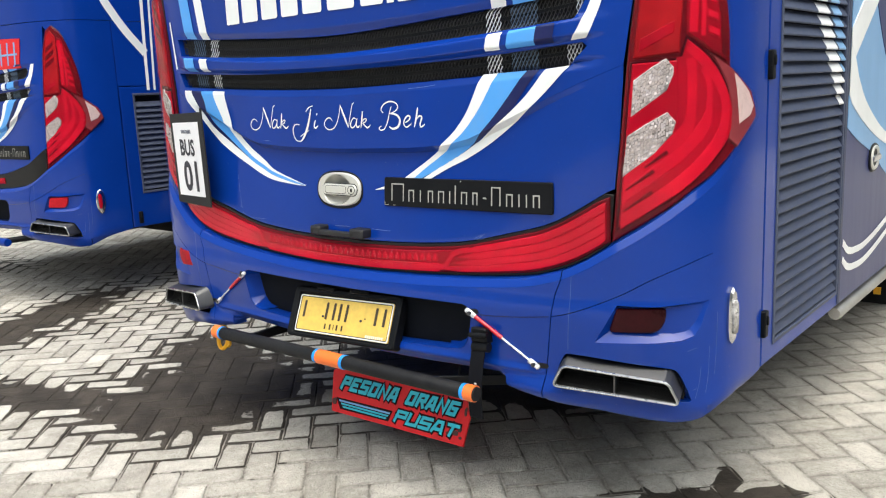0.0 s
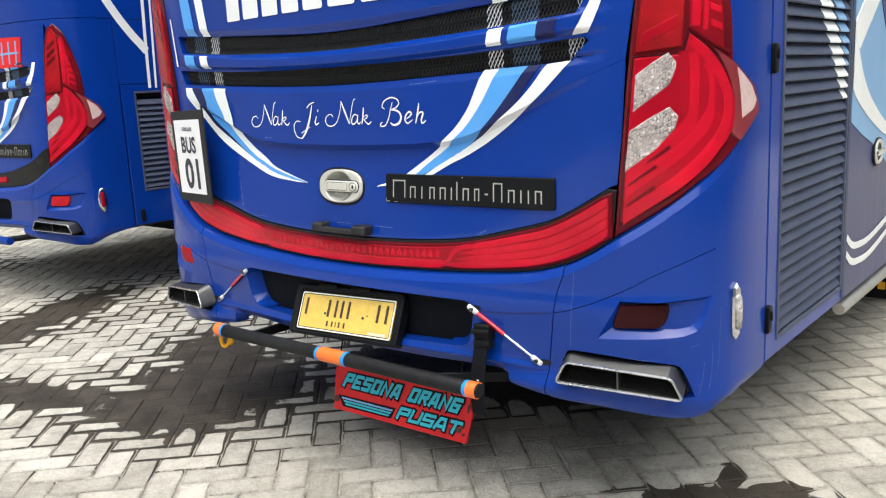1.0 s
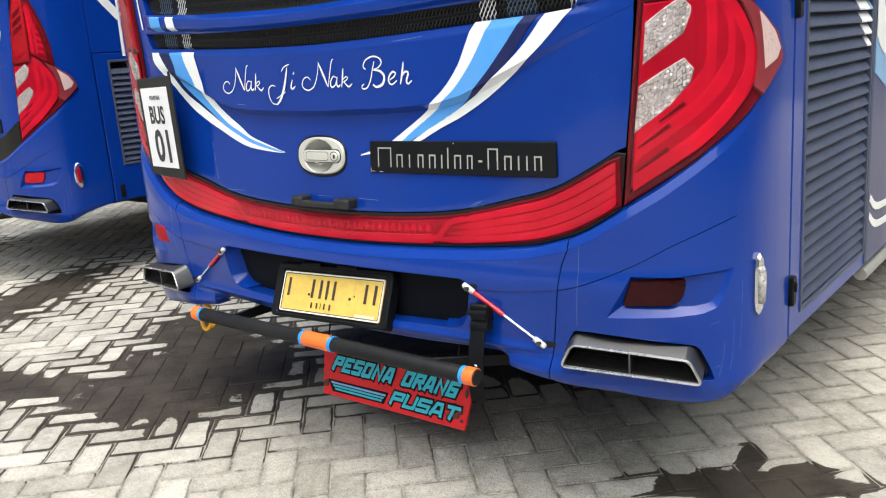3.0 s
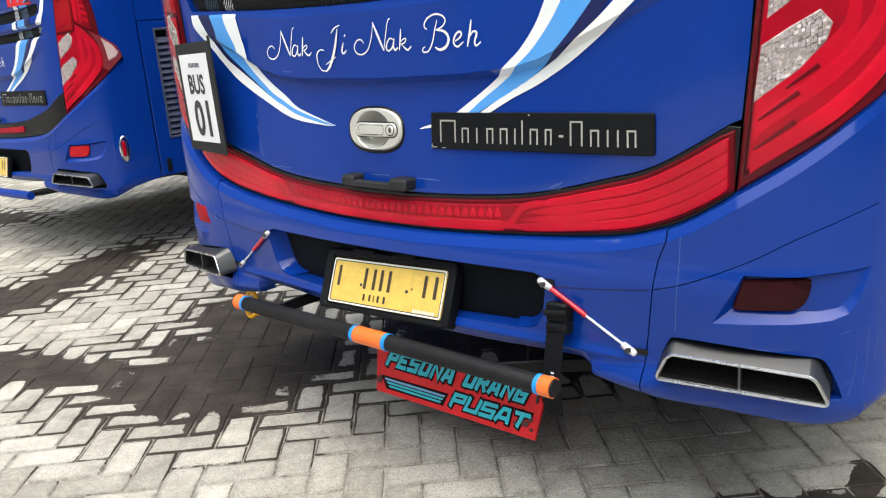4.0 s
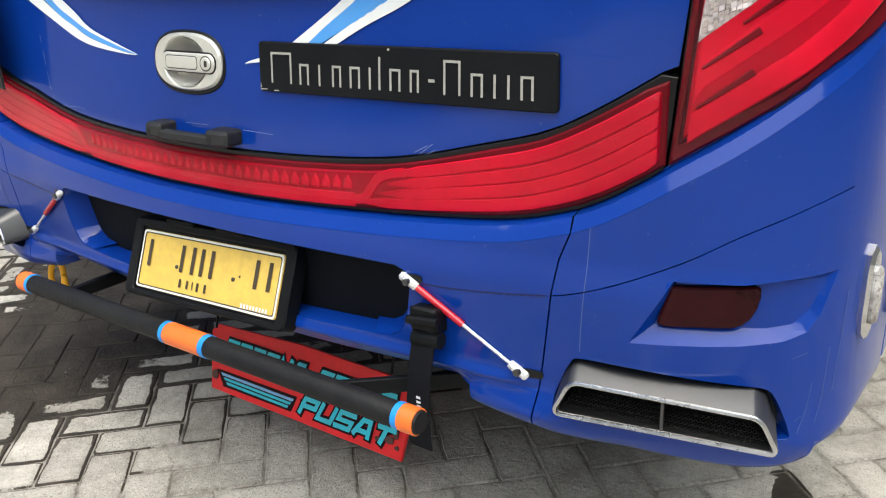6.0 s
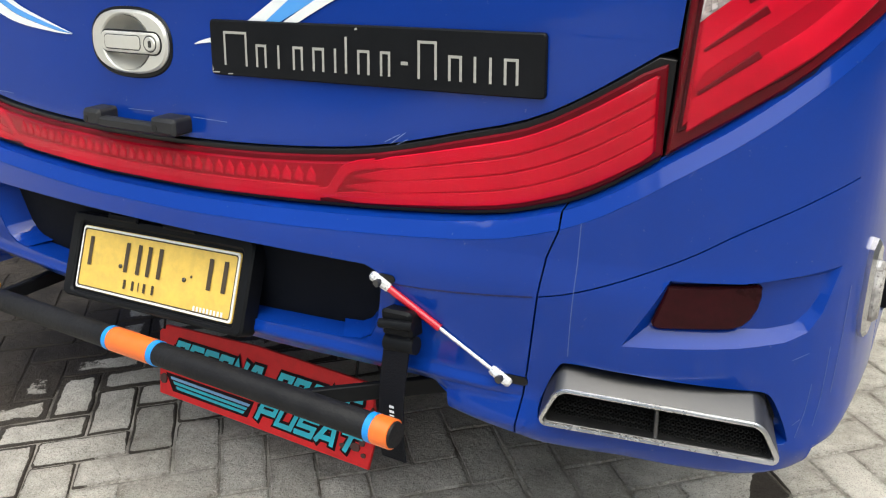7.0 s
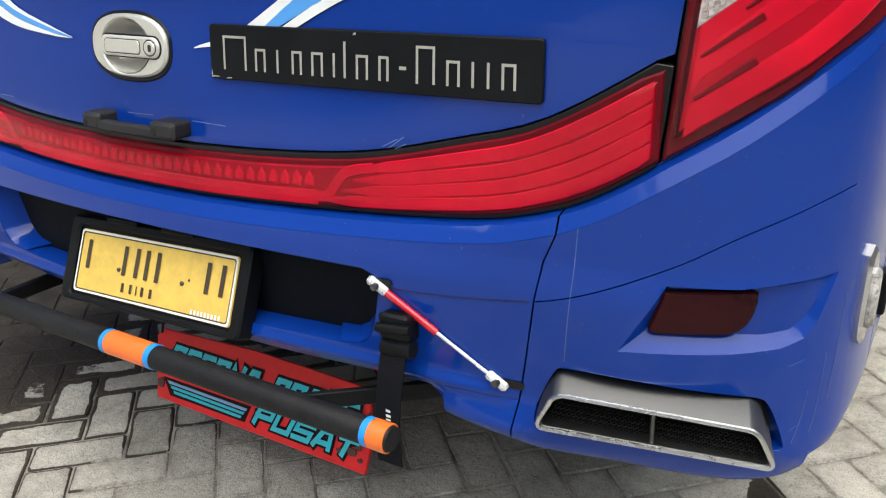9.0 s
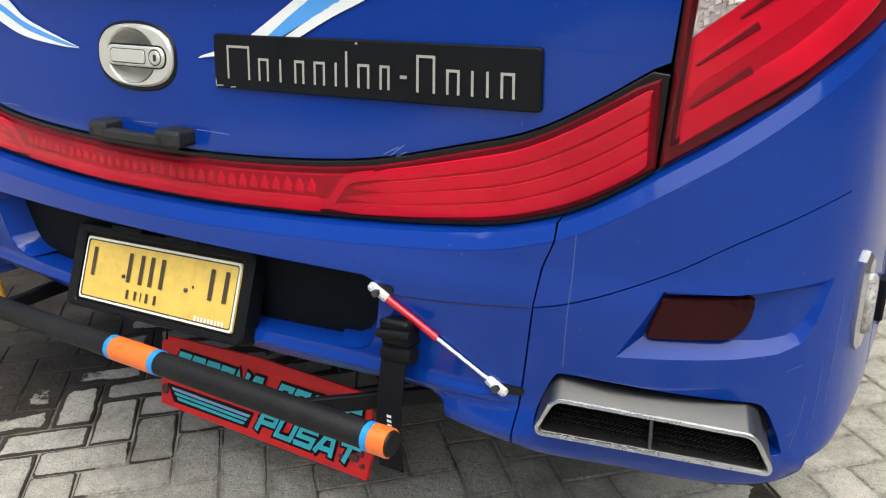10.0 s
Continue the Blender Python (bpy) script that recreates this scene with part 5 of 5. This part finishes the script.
    if own:
        part("panel_band", wrap(solid(empty_bm(), curve([(2.343, 1.10), (2.50, 1.045), (2.744, .975), (3.0, .87), (3.5, .75), (4.2, .66)], 6) + [(4.2, 1.79), (2.343, 1.79)], (), .0024, .0)), PALE, panel, "pale blue band")
        part("panel_band", wrap(solid(empty_bm(), curve([(2.343, 1.215), (2.412, 1.170), (2.65, 1.078), (2.96, .997), (3.5, .91)], 6) + curve([(3.5, .955), (2.949, 1.044), (2.62, 1.165), (2.47, 1.265), (2.40, 1.345), (2.343, 1.385)], 6), (), .0048, .0)), WHITE, panel, "white band")
        part("panel_band", wrap(solid(empty_bm(), [(2.343, 1.388), (2.402, 1.348), (2.52, 1.43), (2.74, 1.58), (2.95, 1.79), (2.70, 1.79), (2.52, 1.57), (2.343, 1.445)], (), .0048, .0)), WHITE, panel, "white band")
        part("panel_band", wrap(solid(empty_bm(), curve([(2.55, 1.79), (2.72, 1.50), (3.0, 1.25), (3.4, 1.1)], 6) + curve([(3.4, 1.2), (3.1, 1.35), (2.90, 1.55), (2.80, 1.79)], 6), (), .0046, .0)), DUSK, panel, "grey blue band")
        for z in (.0, -.062):
            line = curve([(2.345, .690 + z), (2.42, .650 + z), (2.52, .634 + z), (2.70, .634 + z), (3.04, .681 + z * .9), (3.5, .78 + z * .8)], 6)
            part("panel_line", wrap(ribbon(empty_bm(), line, .026, .0024, .0004), 1, 2), WHITE, panel, "white curved line")
        handle = part("flap_handle", wrap(solid(empty_bm(), oval(2.745, .962, .074, .056, 32, 2.4), (), .008, -.002, .003)), GASKET, panel, "oval silver flap handle in a black ring")
        part("flap_bezel", wrap(solid(empty_bm(), oval(2.745, .962, .064, .048, 32, 2.4), [oval(2.742, .962, .042, .034, 24)], .012, .006, .003)), SILVER, handle)
        part("flap_grip", wrap(solid(empty_bm(), rounded(2.69, 2.80, .948, .974, .010), (), .020, .006, .004)), CHROME, handle)
        part("rail", tube(empty_bm(), [(1.165, 1.44, .405), (1.165, 1.45, .405), (1.165, 4.9, .405)], [.021, .025, .025], 18), RAIL, bus, "steel tube along the lower edge")
        part("door_edge", wrap(solid(empty_bm(), [(2.300, .47), (2.326, .47), (2.326, 1.79), (2.300, 1.79)], (), .004, .0, .001)), SLAT_BLUE, door)


def build_bus(m, own, rise=0.0):
    bus = thing("bus", "royal blue touring coach with white and light blue stripes" if own else "royal blue touring coach with a dark strip lamp panel", "bus", m, "parked coaches")
    bumper_middle(bus)
    for side in (1, -1):
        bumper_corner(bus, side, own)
        tail_lamp(bus, side)
        exhaust(bus, side)
        marker_lamp(bus, side, own)
        side_wall(bus, side, own)
    tailgate(bus, own)
    light_strip(bus, own)
    ring = [(s, TOP + .004) for s in (-11.9, 11.9)] + [(11.9, 3.70), (-11.9, 3.70)]
    part("upper_body", wrap(solid(empty_bm(), ring, (), 0, -.03), .06, 2), BLUE, bus)
    outline = [(x, y) for x, y in OUTLINE[:-1]] + [(1.195, 11.3)]
    part("roof", solid(empty_bm(), outline + [(-p[0], p[1]) for p in outline[1:]][::-1], (), 3.73, 3.69, .02), BLUE, bus)
    part("front_wall", box(empty_bm(), -1.19, 1.19, 11.28, 11.32, .46, 3.70), BLUE, bus)
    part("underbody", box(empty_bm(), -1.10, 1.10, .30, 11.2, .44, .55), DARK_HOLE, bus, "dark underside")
    # unseen sump and axle, added to keep light from under the floor
    part("engine_sump", box(empty_bm(), -.55, .55, 1.3, 3.0, .26, .45, .03), DARK_HOLE, bus, "unseen dark sump added to block light")
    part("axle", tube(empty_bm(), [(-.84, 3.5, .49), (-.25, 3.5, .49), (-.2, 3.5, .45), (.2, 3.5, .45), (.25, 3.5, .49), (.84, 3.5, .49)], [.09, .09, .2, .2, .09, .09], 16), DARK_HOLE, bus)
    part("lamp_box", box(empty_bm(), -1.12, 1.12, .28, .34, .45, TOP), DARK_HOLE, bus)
    for x in (-.98, .98):
        for y in (3.5, 9.2):
            wheel(bus, x, y)
    for ob in bus.children:
        if ob.name.startswith("wheel"):
            ob.location.z = -rise
    return bus


coach = build_bus(pose(0, 0, 0), True)
for side in (1, -1):
    strut(coach, side)
roll, tip = radians(2.6), radians(24)
pu = Vector((math.cos(roll), 0, math.sin(roll)))
pw = Vector((0, -math.cos(tip), math.sin(tip)))
pv = pw.cross(pu)
number_plate(coach, (-.002, .034, .567), pu, pv, pw)
flap = part("mud_flap", box(empty_bm(), .62, 1.12, 2.86, 2.875, .10, .46), BLACK, coach, "black mud flap with yellow shapes")
letters("flap_shape", flap, HOOK_YELLOW, lambda a, b, c: Vector((a, 2.856, b)), 0, "", .70, 1.06, .15, .19, [1, 1, 1, 1], .4)

second = build_bus(pose(-4.33, .585, .020), False, .020)
number_plate(second, (-.01, .012, .560), (1, 0, 0), (0, .2, .98), (0, -.98, .2), .46, .125, False)

flag = part("red_sticker", wrap(solid(empty_bm(), [(.555, 1.53), (.805, 1.53), (.845, 1.71), (.57, 1.72)], (), .0065, 0)), SIGN_RED, second, "red sticker with pale shapes")
for u in (.60, .68, .76):
    part("sticker_shape", wrap(solid(empty_bm(), [(u, 1.55), (u + .012, 1.55), (u + .03, 1.69), (u + .015, 1.69)], (), .0085, .006)), PALE, flag)
part("sticker_shape", wrap(solid(empty_bm(), [(.57, 1.61), (.80, 1.61), (.80, 1.622), (.57, 1.622)], (), .009, .006)), PALE, flag)

# ---------------------------------------------------------------- things hung on the tail
bar = thing("guard_bar", "black foam guard bar with orange and blue tape", "guard bar")
y, z, r = -.055, .453, .0226
part("bar", tube(empty_bm(), [(-.600, y, z), (-.593, y, z), (.604, y, z), (.611, y, z)], [r - .003, r, r, r - .003], 28), FOAM, bar, "black foam tube")
for x0, x1, mat, word in ((-.601, -.566, ORANGE, "orange"), (-.566, -.556, TAPE_BLUE, "blue"), (-.052, -.040, TAPE_BLUE, "blue"), (-.040, .072, ORANGE, "orange"), (.072, .086, TAPE_BLUE, "blue"), (.562, .574, TAPE_BLUE, "blue"), (.574, .607, ORANGE, "orange")):
    part("tape_band", tube(empty_bm(), [(x0, y, z), (x0 + .001, y, z), (x1 - .001, y, z), (x1, y, z)], [r, r + .0014, r + .0014, r], 28), mat, bar, word + " tape band")
for x in (-.44, .44):
    part("bracket", place(solid(empty_bm(), [(-.045, .434), (.22, .404), (.33, .430), (.33, .456), (.20, .440), (-.04, .462)], (), .008, -.008, .002), frame_map((x, 0, 0), (.9 if x > 0 else -.25, 1, 0), (0, 0, 1), (1, 0, 0))), BLACK, bar, "black steel bracket")

sign = thing("hanging_board", "red painted board with cyan words hung under the tail", "sign")
to = frame_map((.020, .237, .204), (.999, -.035, .032), (0, .339, .941), (0, -.941, .339))
board = part("board", place(solid(empty_bm(), [(-.322, -.085), (.331, -.084), (.340, .014), (.322, .048), (.314, .092), (-.020, .098), (-.330, .084), (-.352, .064)], (), .004, -.004, .0015), to), SIGN_RED, sign, "chipped red board")
for word, u0, u1, v0, cap in (("PESONA", -.297, .028, .003, .054), ("ORANG", .044, .306, .006, .052), ("PUSAT", .003, .318, -.063, .046)):
    for name, mat, grow, w in (("word_edge", SIGN_DARK, .0062, .0052), ("word", SIGN_CYAN, 0, .0076)):
        part(name, place(lift(block_word(word, u0, u1, v0, cap, cap * .125, grow), w), to), mat, board, "cyan word " + word if name == "word" else "")
part("line_edge", place(solid(empty_bm(), [(-.308, -.030), (-.006, -.028), (-.020, -.068), (-.275, -.070)], (), .0050, .003), to), SIGN_DARK, board)
for k in range(3):
    v = -.036 - .010 * k
    part("board_line", place(solid(empty_bm(), [(-.290 + .012 * k, v), (-.016 - .007 * k, v), (-.020 - .007 * k, v - .0065), (-.284 + .012 * k, v - .0065)], (), .006, .004), to), SIGN_CYAN if k else PALE, board)
for u, v, a, b in ((.262, -.052, .010, .006), (.292, -.046, .013, .009), (.308, -.030, .008, .011), (.316, -.058, .006, .005), (-.312, -.046, .012, .013), (.322, .030, .005, .016)):
    part("worn_patch", place(solid(empty_bm(), [(u + a * math.cos(k * .9) * (1 + .3 * math.sin(k * 2.3)), v + b * math.sin(k * .9)) for k in range(7)], (), .0072, .004), to), SIGN_WORN, board, "bare dark patch")
for x in (-.30, .28):
    part("hanger", tube(empty_bm(), [(x, .258, .272), (x, .31, .46)], .003, 8), BLACK, sign, "thin black cord")

strap = thing("tie_strap", "black webbing strap with a plastic buckle hanging from the bumper", "strap")
band = empty_bm()
rows = []
for k in range(13):
    f = k / 12
    p = Vector((.571 - .020 * f, .020 - .030 * math.sin(f * 2.2) + .02 * f, .590 - .245 * f))
    rows.append([band.verts.new(p + Vector((dx, dy, 0))) for dx, dy in ((-.0235, 0), (.0235, 0), (.0235, .004), (-.0235, .004))])
for one, two in zip(rows, rows[1:]):
    for i in range(4):
        band.faces.new((one[i - 1], one[i], two[i], two[i - 1]))
band.faces.new(rows[0])
band.faces.new(rows[-1][::-1])
web = part("webbing", band, STRAP, strap, "black webbing")
buckle = part("buckle", place(solid(empty_bm(), rounded(-.027, .027, -.024, .022, .008), (), .014, -.022, .005), frame_map((.569, .028, .599), (1, .08, 0), (0, 0, 1), (.08, -1, .2))), BLACK, strap, "black plastic buckle")
part("buckle_bar", tube(empty_bm(), [(.544, .008, .600), (.603, .013, .605)], .0075, 12), BLACK, buckle)
part("buckle_wheel", tube(empty_bm(), [(.546, .022, .562), (.600, .025, .566)], .0145, 16), BLACK, buckle)
part("strap_shapes", place(plate_letters(empty_bm(), 0, .042, -.005, .004, [1, 1, .6, 1, 1], .55), frame_map((.562, .0018, .420), (0, 0, 1), (-1, 0, 0), (0, -1, 0))), PAPER, web)

hook = thing("yellow_hook", "yellow plastic carabiner hook hanging under the bumper", "hook")
ring = [Vector((-.905 + .024 * math.cos(a) + .012 * math.sin(a), .185 + .006 * math.cos(a), .318 + .050 * math.sin(a))) for a in [2 * math.pi * k / 24 for k in range(25)]]
part("hook_ring", tube(empty_bm(), ring, .0085, 10), HOOK_YELLOW, hook)
part("hook_gate", tube(empty_bm(), [(-.878, .188, .284), (-.862, .184, .296), (-.866, .184, .330)], .0075, 10), HOOK_YELLOW, hook)
part("hook_cord", tube(empty_bm(), [(-.893, .187, .362), (-.890, .195, .40), (-.890, .200, .45)], .007, 10), BLACK, hook)

banner = thing("bus_number_banner", "white BUS 01 card on a black fabric banner", "banner")
b0, b1 = Vector((-.952, .074, 0)), Vector((-.694, .040, 0))
bu = (b1 - b0).normalized()
to = frame_map((b0 + b1) / 2 + Vector((0, 0, 1.078)), bu * .81, (.0, -.02, 1), Vector((0, 0, 1)).cross(bu) * -1)
cloth = part("cloth", place(cut(solid(empty_bm(), [(-.158, .172), (.150, .178), (.150, .192), (.160, .192), (.160, -.180), (-.158, -.172)], (), .003, -.003, .001), steps(-.15, .15, .04), steps(-.17, .17, .04)), to), BANNER_BLACK, banner, "black fabric banner")
card = part("card", place(solid(empty_bm(), [(-.130, .138), (.122, .142), (.122, -.142), (-.130, -.142)], (), .0050, .002, .0005), to), PAPER, cloth, "white printed card")
part("card_word", place(lift(lettering("BUS", 0, .03, (-.072, .070, .016, .058)), .0062), to), PRINT, card)
part("card_word", place(lift(lettering("01", 0, .03, (-.064, .076, -.118, .108)), .0062), to), PRINT, card)
part("card_small_print", place(lift(plate_letters(empty_bm(), -.05, .05, .098, .112, [1] * 8, .6), .0062), to), SLAT_BLUE, card)

pole = thing("blue_pole", "blue painted pole with a black end under the second coach's bumper", "pole")
part("pole_tube", tube(empty_bm(), [(-5.2, .50, .415), (-5.19, .50, .415), (-3.80, .58, .420), (-3.79, .58, .42)], [.024, .027, .027, .024], 18), BLUE, pole)
part("pole_arm", tube(empty_bm(), [(-3.85, .60, .425), (-3.45, .95, .47)], .02, 12), BLACK, pole)


def flatten(ob, depth=0):
    """Hangs what lies deeper than two levels under a thing on the part over it."""
    for child in list(ob.children):
        flatten(child, depth + 1)
    if depth > 2:
        up = ob.parent
        ob.matrix_basis = up.matrix_basis @ ob.matrix_basis
        ob.parent = up.parent


for whole in (coach, second, bar, sign, strap, hook, banner, pole):
    for _ in range(2):
        flatten(whole)

# ---------------------------------------------------------------- yard
ground = tagged(part("ground", solid(empty_bm(), [(-400, -400), (400, -400), (400, 400), (-400, 400)], (), -.0046), JOINT), "sandy concrete yard under the paving", "ground", "", "structure")
# unseen walls, added to block the low sky and shape reflections
for name, x0, x1, y0, y1, high in (("wall_south", -9, 7, -14.2, -14, 3.0), ("wall_east", 7, 7.2, -14.2, 14, 5.0), ("wall_north", -9, 7, 13.8, 14, 5.0), ("wall_west", -9.2, -9, -14.2, 14, 4.0)):
    tagged(part(name, box(empty_bm(), x0, x1, y0, y1, -.01, high, .01), WALL), "unseen plain wall added to close the yard", "wall", "", "structure")

# unseen pale slabs past the pavers, added to brighten the tailgate's reflection
for x0, x1, y0, y1 in ((-9, 7, -14, -5.0), (-9, 7, 8.1, 13.8)):
    tagged(part("yard_slab", solid(empty_bm(), [(x0, y0), (x1, y0), (x1, y1), (x0, y1)], (), -.002, -.02), YARD), "unseen concrete slab added to lighten reflections", "pavement", "", "structure")

BRICK = 0.1104                                  # a paver's width with its joint; it is twice as long
GAP = 0.0045
rng = random.Random(7)


def paver_rings(length, width):
    """One paver: worn, slightly uneven, with chipped corners and a chamfered rim."""
    h = GAP / 2
    j = lambda d: rng.uniform(-d, d)
    chip = lambda: rng.choice((.003, .004, .006, .011))
    x0, x1, y0, y1 = h, length - h, h, width - h
    mids = [length * k / 4 + j(.012) for k in (1, 2, 3)]
    outer = [(x0 + chip(), y0)] + [(x, y0 + j(.0022)) for x in mids] + [(x1 - chip(), y0), (x1, y0 + chip()), (x1 + j(.002), width / 2 + j(.01)), (x1, y1 - chip()), (x1 - chip(), y1)]
    outer += [(x, y1 + j(.0022)) for x in mids[::-1]] + [(x0 + chip(), y1), (x0, y1 - chip()), (x0 + j(.002), width / 2 + j(.01)), (x0, y0 + chip())]
    mx, my = length / 2, width / 2
    pull = lambda p, dx, dy: (p[0] + max(-dx, min(dx, (mx - p[0]) * 2)), p[1] + max(-dy, min(dy, (my - p[1]) * 2)))
    inner = [pull(p, .0035 + j(.0014), .0035 + j(.0014)) for p in outer]
    core = [pull(p, .040 + j(.006), .034 + j(.005)) for p in outer]
    tops = [j(.0006) for _ in outer]
    n = len(outer)
    quads = lambda a, b: [(a * n + k, a * n + (k + 1) % n, b * n + (k + 1) % n, b * n + k) for k in range(n)]
    verts = [(*p, -.020) for p in outer] + [(*p, -.0036 + j(.0012)) for p in outer] + [(p[0], p[1], t - .0006) for p, t in zip(inner, tops)] + [(p[0], p[1], t * .5) for p, t in zip(core, tops)]
    return verts, [tuple(range(3 * n, 4 * n))] + quads(0, 1) + quads(1, 2) + quads(2, 3)


def mark_rims(me):
    """A value for the worn rim of each paver: 0 at its edge, 1 on its face."""
    values = me.attributes.new("inner", "FLOAT", "POINT")
    values.data.foreach_set("value", np.tile(np.repeat(np.array([0, 0, 0, 1], dtype=np.float32), 16), len(me.vertices) // 64))


shapes = []
for k in range(10):
    verts, faces = paver_rings(2 * BRICK, BRICK)
    me = bpy.data.meshes.new("paver")
    me.from_pydata(verts, [], faces)
    mark_rims(me)
    me.materials.append(PAVER)
    shapes.append(me)
pavement = tagged(new("pavement"), "worn grey concrete pavers laid in herringbone, partly wet", "pavement", "", "structure")
ORIGIN = Vector((-.783, -.366, 0))
UU, VV = Vector((1, 1, 0)).normalized(), Vector((-1, 1, 0)).normalized()
many_v, many_f = [], []
for j in range(-110, 111):
    for i in range(-110, 111):
        rel = (i + j) % 4
        if rel not in (0, 2):
            continue
        corner = ORIGIN + UU * (i * BRICK) + VV * (j * BRICK)
        if not (-9.2 < corner.x < 7.0 and -5.0 < corner.y < 8.0):
            continue
        lie = (UU, VV) if rel == 0 else (VV, -UU)
        base = corner if rel == 0 else corner + UU * BRICK
        lift_z, tilt_a, tilt_b = rng.uniform(-.0022, .0012), rng.uniform(-.010, .010), rng.uniform(-.014, .014)
        if -1.75 < corner.x < 1.25 and -.72 < corner.y < 1.55:
            ob = new("paver", shapes[rng.randrange(10)])
            ob.parent = pavement
            x, yv = lie
            zv = (Vector((0, 0, 1)) - x * tilt_a - yv * tilt_b).normalized()
            ob.matrix_world = Matrix(((x.x, yv.x, zv.x, base.x), (x.y, yv.y, zv.y, base.y), (x.z, yv.z, zv.z, lift_z), (0, 0, 0, 1)))
        else:
            verts, faces = paver_rings(2 * BRICK, BRICK)
            n = len(many_v)
            many_v += [base + lie[0] * v[0] + lie[1] * v[1] + Vector((0, 0, v[2] + lift_z + (v[0] - .11) * tilt_a + (v[1] - .055) * tilt_b)) for v in verts]
            many_f += [tuple(n + q for q in f) for f in faces]
me = bpy.data.meshes.new("far_pavers")
me.from_pydata(many_v, [], many_f)
mark_rims(me)
me.materials.append(PAVER)
tagged(new("far_pavers", me), kind="stuff").parent = pavement
